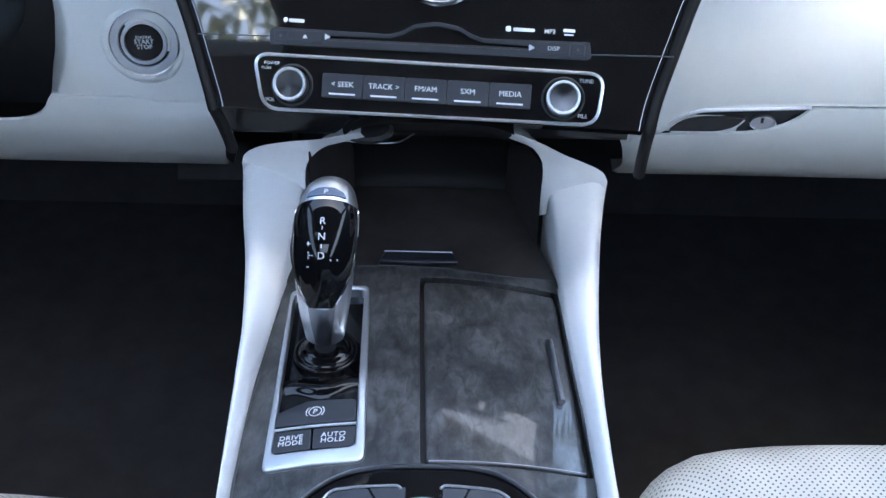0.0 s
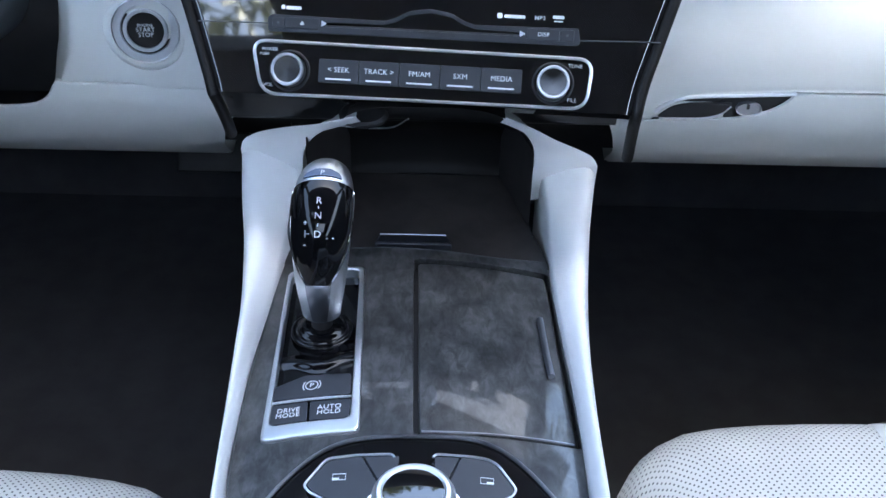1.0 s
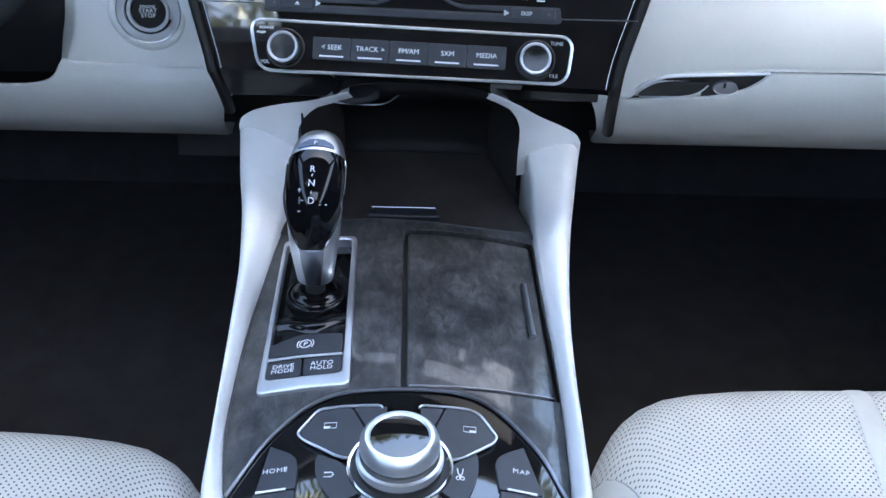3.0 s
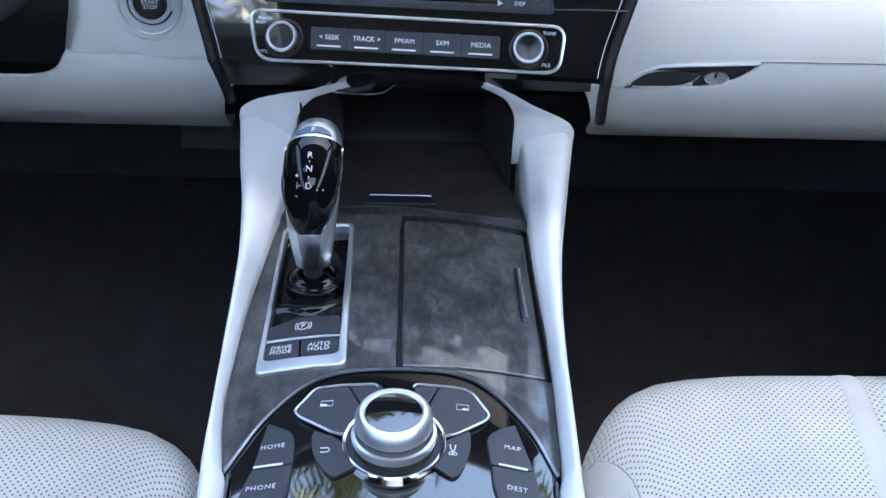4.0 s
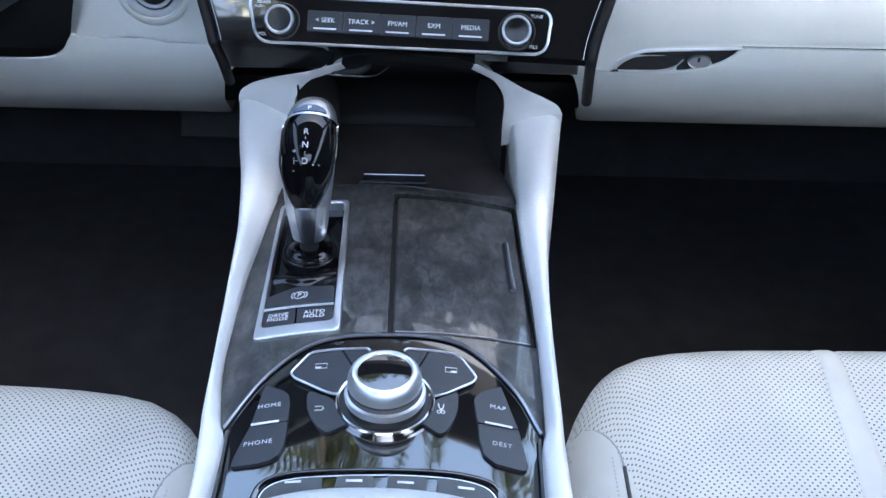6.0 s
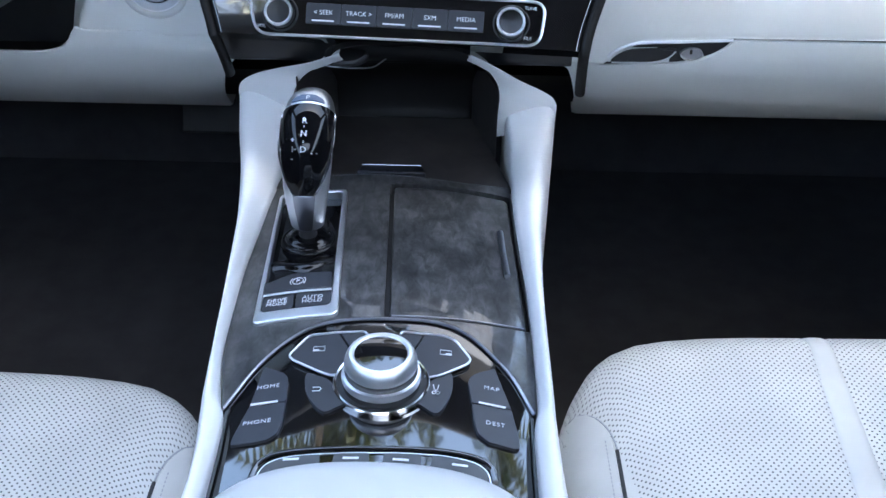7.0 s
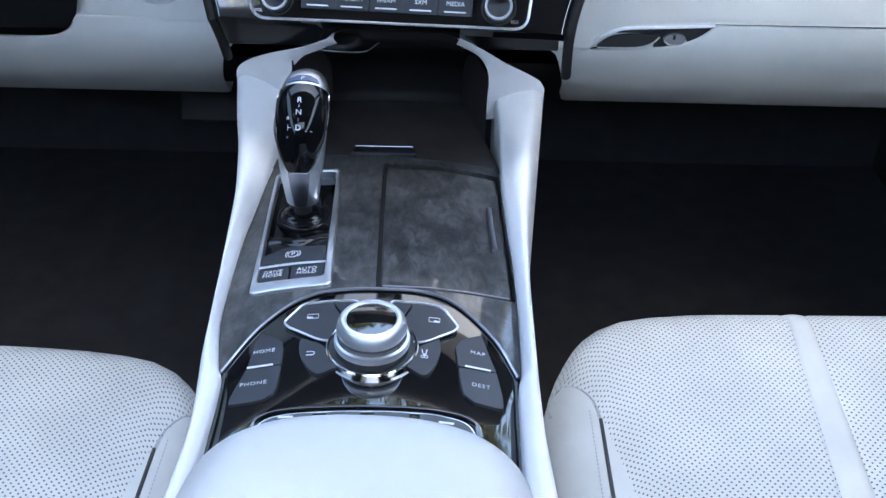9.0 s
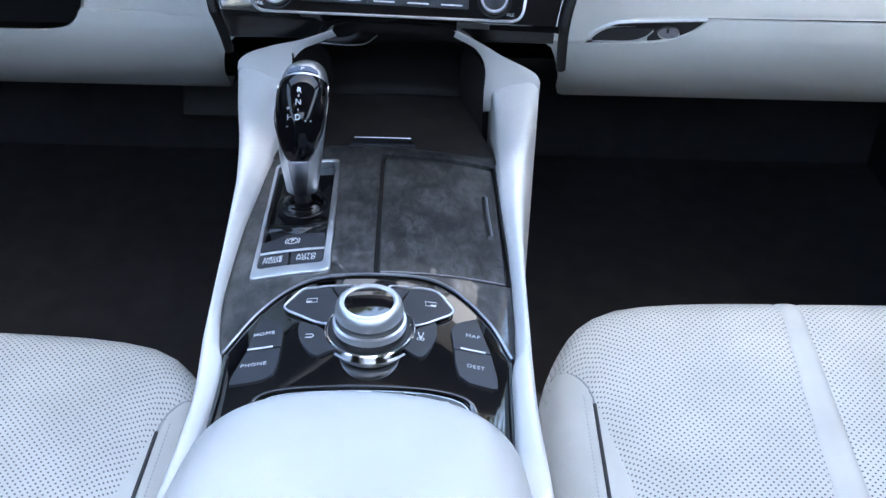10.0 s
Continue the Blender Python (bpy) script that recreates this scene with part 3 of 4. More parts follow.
def knob(m, words, parent):
    grip = bmesh.new()
    n = 72
    lo, hi = [], []
    for i in range(n):
        a = 2 * math.pi * i / n
        r = 0.0131 + (0.0003 if i % 2 else 0)
        lo.append(grip.verts.new((r * math.cos(a), r * math.sin(a), 0)))
        hi.append(grip.verts.new((r * 0.985 * math.cos(a), r * 0.985 * math.sin(a), 0.0095)))
    for i in range(n):
        grip.faces.new((lo[i - 1], lo[i], hi[i], hi[i - 1]))
    k = part("knob", moved(grip, m), MATT, parent, "round knob with a chrome rim and ribbed black side", smooth=0)
    part("well", moved(lathe([(0.0168, 0.0012), (0.0160, 0.0016), (0.0148, 0.0011)], 40), m), MATT, k)
    part("rim", moved(lathe([(0.0131, 0.0085), (0.0132, 0.0105), (0.0125, 0.0118), (0.0112, 0.0118), (0.0105, 0.0108)], 48), m), SATIN, k, "chrome rim")
    f = part("face", lathe([(0.0, 0.0112), (0.004, 0.0110), (0.0107, 0.0108)], 48), SPUN, k, "spun metal face")
    f.matrix_basis = m
    for txt, u, v, s in words:
        part("print", letters(txt, s, on_fascia(u, v, 0.0012)), PRINT, k, smooth=0)


def radio():
    r = thing("radio_panel", "black radio panel in a thin chrome frame", "radio")
    out = [(-0.1275, 0.0218), (0.1258, 0.0207), (0.1225, -0.0155), (-0.1180, -0.0175)]
    part("plate", moved(slab(rounded(out, 0.012, 6), 0, 0.0010, 0.0003), FASCIA), PIANO, r)
    part("frame", moved(tube([(p.x, p.y, 0.0011) for p in rounded(out, 0.012, 8)], 0.0013, True, 8, 0.8), FASCIA), SATIN, r, "thin satin chrome frame")
    w = 0.1508 / 5
    for i, t in enumerate(("< SEEK", "TRACK >", "FM/AM", "SXM", "MEDIA")):
        u0 = -0.0758 + i * w
        b = fascia_button("button", u0 + 0.0002, u0 + w - 0.0002, -0.0070, 0.0103, r, 0.0034)
        part("print", letters(t, 0.0054, on_fascia(u0 + w / 2, 0.0026, 0.0035), 1.02), PRINT, b, smooth=0)
        part("light_bar", moved(block(-0.0095, 0.0095, -0.0006, 0.0006, 0, 0.0002), on_fascia(u0 + w / 2, -0.0043, 0.0034)), PRINT, b, smooth=0)
    knob(on_fascia(-0.0977, 0.0004) @ Matrix.Diagonal((0.92, 0.92, 1, 1)), (("POWER", -0.1135, 0.0155, 0.0034), ("PUSH", -0.1175, 0.0120, 0.0030), ("VOL", -0.1135, -0.0108, 0.0038)), r)
    knob(on_fascia(0.0975, 0.0018) @ Matrix.Diagonal((0.92, 0.92, 1, 1)), (("TUNE", 0.1130, 0.0150, 0.0040), ("FILE", 0.1120, -0.0098, 0.0040)), r)


dashboard()
glovebox()
start_button()
steering_column()
stack()
disc_player()
radio()


# ---- centre console ----
LEFT_EDGE = [(-0.1025, -0.066), (-0.1049, -0.14), (-0.1075, -0.202), (-0.1064, -0.263), (-0.1035, -0.312), (-0.0925, -0.3705)]
RIGHT_EDGE = [(0.1180, -0.3660), (0.1190, -0.334), (0.1190, -0.278), (0.1169, -0.221), (0.113, -0.163), (0.1096, -0.08), (0.1088, -0.068)]
ARC = spline([(-0.0925, -0.3680), (-0.0710, -0.3208), (-0.0384, -0.2884), (0.0112, -0.2816), (0.0616, -0.2860), (0.0984, -0.3240), (0.1165, -0.3640)], 8)
SURROUND = [(-0.0965, -0.092), (-0.0350, -0.0970), (-0.0245, -0.2790), (-0.0885, -0.2815)]
WELL = [(-0.0925, -0.0970), (-0.0388, -0.1015), (-0.0315, -0.2665), (-0.0845, -0.2680)]
LID = [(0.0060, -0.0880), (0.1070, -0.0895), (0.1160, -0.2720), (0.0130, -0.2770)]


def shrink(points, d):
    """Moves a convex clockwise or anticlockwise outline inwards by d."""
    c = sum((Vector(p) for p in points), Vector((0, 0))) / len(points)
    out = []
    for i, p in enumerate(points):
        a, p, b = Vector(points[i - 1]), Vector(p), Vector(points[(i + 1) % len(points)])
        n1, n2 = (p - a).orthogonal().normalized(), (b - p).orthogonal().normalized()
        n1 = n1 if n1.dot(c - p) > 0 else -n1
        n2 = n2 if n2.dot(c - p) > 0 else -n2
        h = (n1 + n2).normalized()
        out.append(tuple(p + h * d / max(0.3, h.dot(n1))))
    return out


def console_rail(name, side, table):
    """The white side rail; rows of y, outer x, inner x, height, inner height."""
    rows = []
    for y, xo, xi, z, zi in spline(table, 5):
        d = xi - xo
        rows.append([(xo, y, 0.02), (xo, y, z - 0.03), (xo + d * 0.02, y, z - 0.010), (xo + d * 0.10, y, z - 0.003), (xo + d * 0.20, y, z - 0.0006), (xo + d * 0.32, y, z), (xo + d * 0.44, y, z + (zi - z) * 0.04), (xo + d * 0.56, y, z + (zi - z) * 0.16), (xo + d * 0.68, y, z + (zi - z) * 0.36), (xo + d * 0.80, y, z + (zi - z) * 0.62), (xo + d * 0.92, y, z + (zi - z) * 0.92), (xo + d * 0.98, y, zi - 0.002), (xi, y, zi - 0.008), (xi, y, 0.30)])
    return loft(rows)


def console():
    c = thing("centre_console", "centre console with white side rails and dark veneer top", "console")
    left = [(-0.75, -0.104, -0.080, 0.400, 0.395), (-0.53, -0.099, -0.0840, 0.392, 0.388), (-0.44, -0.0985, -0.0868, 0.386, 0.380), (-0.385, -0.1045, -0.0885, 0.384, 0.377), (-0.365, -0.1065, -0.0945, 0.384, 0.376), (-0.312, -0.1100, -0.1045, 0.384, 0.374), (-0.263, -0.1140, -0.1072, 0.384, 0.374), (-0.202, -0.1190, -0.1082, 0.386, 0.374), (-0.14, -0.1250, -0.1056, 0.389, 0.375), (-0.073, -0.1345, -0.1015, 0.397, 0.382), (-0.03, -0.1430, -0.0965, 0.4075, 0.400), (0.024, -0.1515, -0.0950, 0.4235, 0.4165)]
    right = [(-0.75, 0.142, 0.110, 0.400, 0.395), (-0.53, 0.137, 0.1145, 0.392, 0.388), (-0.44, 0.132, 0.1152, 0.386, 0.380), (-0.385, 0.1305, 0.1155, 0.384, 0.377), (-0.365, 0.1302, 0.1190, 0.384, 0.374), (-0.312, 0.1300, 0.1196, 0.384, 0.374), (-0.263, 0.1300, 0.1190, 0.384, 0.374), (-0.202, 0.1315, 0.1165, 0.386, 0.374), (-0.14, 0.1355, 0.1130, 0.389, 0.375), (-0.073, 0.1425, 0.1106, 0.397, 0.382), (-0.03, 0.1480, 0.1090, 0.406, 0.400), (0.016, 0.1550, 0.1045, 0.4185, 0.4125)]
    part("side_rail", console_rail("side_rail", -1, left), RAIL, c, "white plastic side rail", smooth=60)
    part("side_rail", console_rail("side_rail", 1, right), RAIL, c, "white plastic side rail", smooth=60)
    # shoulders that climb from the rails to the stack: an outer and an inner edge with a padded skin between
    for sg, outer, inner in ((-1, [(-0.1499, 0.0190, 0.4195), (-0.1463, 0.0190, 0.4282), (-0.1317, 0.0110, 0.4399), (-0.1045, -0.0100, 0.4561), (-0.0740, -0.0340, 0.4722), (-0.0417, -0.0620, 0.4940)], [(-0.0944, -0.0030, 0.4154), (-0.0913, -0.0080, 0.4342), (-0.0807, -0.0160, 0.4513), (-0.0618, -0.0360, 0.4716), (-0.0417, -0.0620, 0.4926)]), (1, [(0.1547, 0.0090, 0.4153), (0.1496, 0.0090, 0.4237), (0.1369, 0.0030, 0.4338), (0.1147, -0.0140, 0.4516), (0.0941, -0.0340, 0.4720), (0.0693, -0.0620, 0.4958)], [(0.0985, -0.0040, 0.4107), (0.0993, -0.0080, 0.4286), (0.0963, -0.0140, 0.4465), (0.0857, -0.0340, 0.4693), (0.0681, -0.0620, 0.4944)])):
        A, B = spline(outer, 8), spline(inner, 10)
        rows = []
        for t in np.linspace(0, 1, 30):
            a, b = (c[min(int(t * (len(c) - 1)), len(c) - 2)].lerp(c[min(int(t * (len(c) - 1)), len(c) - 2) + 1], t * (len(c) - 1) - min(int(t * (len(c) - 1)), len(c) - 2)) for c in (A, B))
            puff = 0.0025 * math.sin(math.pi * t)
            row = [a + Vector((-sg * 0.002, 0.014, -0.012 - 0.033 * (1 - t) ** 2)), a + Vector((0, 0.004, -0.004)), a + Vector((0, 0.0016, -0.0010))]
            row += [a.lerp(b, q) + Vector((0, -1, 0.6)) * puff * math.sin(math.pi * q) for q in (0, 0.03, 0.08, 0.16, 0.28, 0.42, 0.58, 0.72, 0.84, 0.92, 0.97, 1.0)]
            row += [b + Vector((0, 0.003, 0.0002)), b + Vector((sg * 0.002, 0.030, -0.006))]
            rows.append(row)
        rows.insert(0, [p + Vector((0, 0.005, -0.026)) for p in rows[0]])
        part("shoulder", loft(rows), RAIL, c, smooth=50)
    # veneered top with openings for the shifter and the cup lid
    front = [(0.0679, -0.0755), (0.0288, -0.0735), (-0.0105, -0.0700), (-0.0452, -0.0672)]
    arc = [(p.x, p.y + 0.0012) for p in ARC]
    outline = LEFT_EDGE + arc[1:-1] + RIGHT_EDGE + front
    hs = rounded(shrink(SURROUND, 0.0015), 0.005)
    hl = rounded(shrink(LID, -0.0034), 0.005)
    part("veneer_top", crowned(slab(outline, -0.012, 0.0, 0.0007, [hs, hl])), BURL, c, "glossy dark grey burl veneer", smooth=30)
    part("under_tray", crowned(slab([(-0.104, -0.07), (0.115, -0.07), (0.118, -0.36), (-0.100, -0.36)], -0.02, -0.0105)), MATT, c)
    part("rim_strip", tube([(p[0] + 0.0003, p[1], crown(p[0]) + 0.0002) for p in spline(LEFT_EDGE, 5)], 0.0008, n=6), GREY, c)
    lid = part("cup_lid", crowned(slab(rounded(LID, 0.004), -0.008, -0.0018, 0.0022, seg=4)), BURL, c, "sliding veneered cup holder lid")
    part("finger_bar", tube([(0.0990, -0.1480, crown(0.099) + 0.0010), (0.1006, -0.180, crown(0.1006) + 0.0012), (0.1032, -0.2110, crown(0.1032) + 0.0010)], 0.0025, n=10), DARK_METAL, lid, "slim dark metal grip bar")
    # bright highlight on the lid's rounded rear edge, added as a thin metal bar
    part("lid_glint", tube([(x, -0.2762 + (x - 0.013) * 0.046, crown(x) - 0.0012) for x in np.linspace(0.0150, 0.1140, 14)], 0.0007, n=6), DARK_METAL, lid)
    # front storage cover
    def bin_rows(prof, sag):
        rows = []
        for y, z, xl, xr in prof:
            rows.append([(xl + (xr - xl) * k / 16, y, z - 0.008 * sag * abs(k / 8 - 1) ** 4) for k in range(17)])
        return rows
    # highlight line on the veneer's front edge, drawn as a grey bar
    part("front_glint", tube([(p.x, p.y, crown(p.x) - 0.0010) for p in spline([(0.1085, -0.0700)] + front + [(-0.1020, -0.0660)], 5)], 0.0013, n=8), GREY, c)
    cover = spline([(-0.080, 0.3690, -0.1045, 0.1110), (-0.066, 0.3695, -0.1030, 0.1095), (-0.02, 0.3690, -0.0890, 0.0985), (0.03, 0.3685, -0.0740, 0.0860), (0.071, 0.3680, -0.0620, 0.0755)], 5)
    bc = part("storage_cover", loft(bin_rows(cover, 0)), SHADED_VENEER, c, "veneered cover of the front storage bin, shade put into its colour", smooth=60)
    part("pull_tab", moved(slab(rounded([(-0.0325, -0.006), (0.0325, -0.006), (0.0275, 0.008), (-0.0275, 0.008)], 0.003), -0.001, 0.0055, 0.0020, seg=4), Matrix.Translation((0.0005, -0.0490, 0.3695))), BUTTON, bc, "black pull tab")
    # highlight along the tab's far edge, laid on as a thin metal bar
    part("tab_glint", tube([(-0.0275, -0.0412, 0.3748), (0.0275, -0.0412, 0.3748)], 0.0006, n=6), DARK_METAL, bc, "thin metal line for the highlight on the pull tab")
    arch = spline([(0.0725, 0.3685, -0.0620, 0.0755), (0.0760, 0.385, -0.0640, 0.0780), (0.0680, 0.418, -0.0710, 0.0880), (0.0400, 0.444, -0.0800, 0.1000), (0.012, 0.4560, -0.0800, 0.0980), (-0.004, 0.4625, -0.0700, 0.0880), (-0.018, 0.4700, -0.0560, 0.0770), (-0.027, 0.4780, -0.0500, 0.0730), (-0.030, 0.4920, -0.0480, 0.0710), (-0.046, 0.5020, -0.0480, 0.0700), (-0.066, 0.5040, -0.0480, 0.0700)], 5)
    part("arch", loft(bin_rows(arch, 1)), ARCH, c, "satin black arch under the stack", smooth=60)
    for e in (0, 1):
        w = [(0.071, -0.0615, 0.0750), (0.03, -0.0740, 0.0860), (-0.016, -0.0880, 0.0978)]
        part("bin_side", loft([[(p[1 + e], p[0], z) for p in w] for z in (0.36, 0.40, 0.44 if e else 0.45)]), SHADED_VENEER, c)
    part("bin_trim", tube(spline([(-0.062, -0.0215, 0.4665), (-0.054, -0.0200, 0.4630), (-0.020, -0.0200, 0.4625), (-0.004, -0.0300, 0.4760)], 5), 0.0007, n=6), SATIN, c)
    fl = lathe([(0, 0.004), (0.016, 0.0035), (0.0185, 0.001), (0.0185, -0.002)], 32)
    part("flap", moved(fl, Matrix.Translation((-0.039, -0.030, 0.4790)) @ Matrix.Rotation(radians(22), 4, "X") @ Matrix.Diagonal((1.05, 0.7, 1, 1))), MATT, c, "black socket flap")


def shifter_panel():
    s = thing("shifter_panel", "shifter surround in satin metal with three buttons", "shifter panel")
    part("frame", crowned(slab(rounded(SURROUND, 0.006), -0.006, 0.0028, 0.0014, [rounded(WELL, 0.005)], 3)), SATIN, s, "satin metal surround")
    part("well", crowned(slab(rounded(shrink(WELL, -0.001), 0.004), -0.012, -0.0050)), GLASS, s, "glossy black well")
    # scalloped gloss deck in front of the buttons
    rows = []
    for q in np.linspace(0, 1, 26):
        row = []
        for f in np.linspace(0, 1, 40):
            x = -0.0895 + 0.0025 * q + (0.0550 - 0.001 * q) * f
            y = -0.1900 - 0.0385 * q
            fold = 0.5 + 0.5 * math.cos(2 * math.pi * (f * 1.2 + 0.35))
            z = -0.0052 + 0.0036 * math.exp(-((q - 0.20 - 0.16 * fold) / 0.16) ** 2) * (0.7 + 0.3 * fold) + 0.0030 * max(0.0, q - 0.35) * (1 - q)
            row.append((x, y, crown(x) + z))
        rows.append(row)
    part("deck", loft(rows), GLASS, s, "folded gloss black cover behind the boot", smooth=80)
    bk = part("button", crowned(slab(rounded([(-0.0882, -0.2305), (-0.0662, -0.2210), (-0.0345, -0.2225), (-0.0325, -0.2435), (-0.0870, -0.2430)], 0.0025), -0.006, 0.0022, 0.0012)), BUTTON, s, "wide parking brake button")
    part("strip", tube([(x, -0.2452, crown(x) + 0.0012) for x in np.linspace(-0.0865, -0.0325, 8)], 0.0010, n=6), SATIN, s, "slim satin metal strip")
    part("print", letters("P", 0.0062, on_top(-0.0605, -0.2325, 0.0024), 1), PRINT, bk, smooth=0)
    ring = tube([(0.0042 * math.cos(a), 0.0042 * math.sin(a), 0) for a in np.linspace(0, 2 * math.pi, 25)[:-1]], 0.00035, True, 5)
    part("symbol", moved(ring, on_top(-0.0605, -0.2325, 0.0023)), PRINT, bk, smooth=0)
    for a0 in (-40, 140):
        arc = tube([(0.0060 * math.cos(radians(a0 + k * 10)), 0.0060 * math.sin(radians(a0 + k * 10)), 0) for k in range(9)], 0.00035, False, 5)
        part("symbol", moved(arc, on_top(-0.0605, -0.2325, 0.0023)), PRINT, bk, smooth=0)
    for pts, txt, x in (([(-0.0868, -0.2472), (-0.0612, -0.2472), (-0.0597, -0.2655), (-0.0850, -0.2665)], ("DRIVE", "MODE"), -0.0735), ([(-0.0600, -0.2472), (-0.0325, -0.2472), (-0.0320, -0.2655), (-0.0585, -0.2655)], ("AUTO", "HOLD"), -0.0462)):
        b = part("button", crowned(slab(rounded(pts, 0.0015), -0.006, 0.0014, 0.0006)), BUTTON, s)
        for k, w in enumerate(txt):
            part("print", letters(w, 0.0056, on_top(x, -0.2542 - 0.0048 * k, 0.0016), 1.05), PRINT, b, smooth=0)


# gear lever: centre line (y, z), half width, half depth from the boot to the crown
LEVER = spline([(-0.168, 0.390, 0.0136, 0.0112), (-0.169, 0.403, 0.0155, 0.0130), (-0.169, 0.418, 0.0176, 0.0152), (-0.165, 0.436, 0.0196, 0.0183), (-0.158, 0.453, 0.0208, 0.0205), (-0.146, 0.466, 0.0212, 0.0200), (-0.132, 0.474, 0.0200, 0.0165), (-0.119, 0.478, 0.0160, 0.0115), (-0.112, 0.479, 0.0090, 0.0060), (-0.109, 0.479, 0.001, 0.001)], 8)
LEVER_X = -0.061


def lever_at(i, a, out=0.0):
    """A point of the lever's skin: i along it, a round it, 0 facing the seats."""
    i = min(max(i, 0.0), len(LEVER) - 1.001)
    k, f = int(i), i - int(i)
    p, q = LEVER[k], LEVER[k + 1]
    y, z, w, d = p + (q - p) * f
    k0, k1 = max(k - 1, 0), min(k + 2, len(LEVER) - 1)
    t = Vector((0, LEVER[k1][0] - LEVER[k0][0], LEVER[k1][1] - LEVER[k0][1])).normalized()
    back = Vector((1, 0, 0)).cross(t)
    back = back if back.y < 0 else -back
    lean = 0.03 * (z - 0.38)
    return Vector((LEVER_X + lean, y, z)) + (w + out) * math.sin(a) * Vector((1, 0, 0)) + (d + out) * math.cos(a) * back


def lever():
    g = thing("gear_lever", "chrome gear lever with a black lens and P button", "gear lever")
    n = 40
    body = loft([[lever_at(i, 2 * math.pi * k / n) for k in range(n)] for i in range(len(LEVER) - 1)], closed=True, caps=True)
    part("body", body, SATIN, g, "satin metal lever body", smooth=50)
    top, tip = 44.9, 18.0

    def half(i):
        f = (i - tip) / (top - tip)
        return 0.46 + 0.92 * math.sin(min(1.0, max(0.0, f) * 1.5) * math.pi * 0.5)

    rows = [[lever_at(i, half(i) * (k / 10 - 1), 0.0007) for k in range(21)] for i in np.linspace(tip, top, 26)]
    lens = part("lens", loft(rows, thick=0.0012), GLASS, g, "glossy black lens with shift positions", smooth=60)
    rim = [lever_at(i, half(i), 0.0005) for i in np.linspace(tip, top, 24)] + [lever_at(i, -half(i), 0.0005) for i in np.linspace(top, tip, 24)]
    part("rim", tube(rim, 0.0010, True, 6), CHROME, lens, "bright rim")
    rows = [[lever_at(i, w * (k / 6 - 1), 0.0008) for k in range(13)] for i, w in zip(np.linspace(46.2, 49.3, 9), (0.68, 0.68, 0.67, 0.65, 0.62, 0.58, 0.51, 0.42, 0.28))]
    pb = part("park_button", loft(rows, thick=0.0012), PARK, g, "blue-grey park button")
    # front facet of the neck, in a darker metal than the body
    rows = [[lever_at(i, (0.36 + 0.15 * i / tip) * (k / 5 - 1), 0.0006) for k in range(11)] for i in np.linspace(0.3, tip - 0.25, 14)]
    part("neck_facet", loft(rows, thick=0.0008), DARK_METAL, g, "darker metal front facet of the lever neck", smooth=60)
    part("stem", tube([(LEVER_X, -0.167, 0.366), (LEVER_X, -0.168, 0.392)], 0.0076, n=24), MATT, g, "black stem")

    def place(i, a, out=0.0011):
        p = lever_at(i, a, out)
        u = (lever_at(i + 0.6, a, out) - lever_at(i - 0.6, a, out)).normalized()
        r = (lever_at(i, a + 0.05, out) - lever_at(i, a - 0.05, out)).normalized()
        m = Matrix((r, u, r.cross(u))).transposed().to_4x4()
        m.translation = p
        return m

    part("print", letters("P", 0.0062, place(47.3, 0.0, 0.0014), 1), PRINT, pb, smooth=0)
    for txt, i, a, s in (("R", 38.9, 0.0, 0.0068), ("N", 35.2, 0.0, 0.0068), ("D", 31.5, 0.0, 0.0068), ("+", 33.8, -0.40, 0.0062), ("-", 29.3, -0.42, 0.0070)):
        part("print", letters(txt, s, place(i, a), 1), PRINT, lens, smooth=0)
    for i in (37.05, 33.35):
        part("print", moved(block(-0.0002, 0.0002, -0.0011, 0.0011, 0, 0.0001), place(i, 0.0)), PRINT, lens, smooth=0)
    part("print", moved(block(-0.0002, 0.0002, -0.0024, 0.0024, 0, 0.0001), place(31.6, -0.40)), PRINT, lens, smooth=0)
    part("print", moved(block(-0.0014, 0.0014, -0.0002, 0.0002, 0, 0.0001), place(31.6, -0.31)), PRINT, lens, smooth=0)
    for a in (0.30, 0.50):
        part("light", moved(lathe([(0, 0.0002), (0.0005, 0.0001), (0.0006, 0)], 10), place(30.8, a)), PRINT, lens, smooth=0)
    sb = [[lever_at(i, -1.75 + 0.3 * (k / 6 - 0.5), 0.0026 * math.sin(math.pi * f) + 0.0002) for k in range(7)] for f, i in zip(np.linspace(0, 1, 9), np.linspace(24, 40, 9))]
    part("side_button", loft(sb, thick=0.001), BUTTON, g, "black release button")
    boot = lathe([tuple(p) for p in spline([(0.0235, -0.004), (0.0230, 0.0000), (0.0215, 0.0012), (0.0195, 0.0012), (0.0182, 0.0026), (0.0165, 0.0034), (0.0135, 0.0052), (0.0080, 0.0064)], 4)], 48)
    part("boot", moved(boot, Matrix.Translation((LEVER_X, -0.166, crown(LEVER_X) - 0.003))), GLASS, g, "stepped glossy black boot", smooth=80)


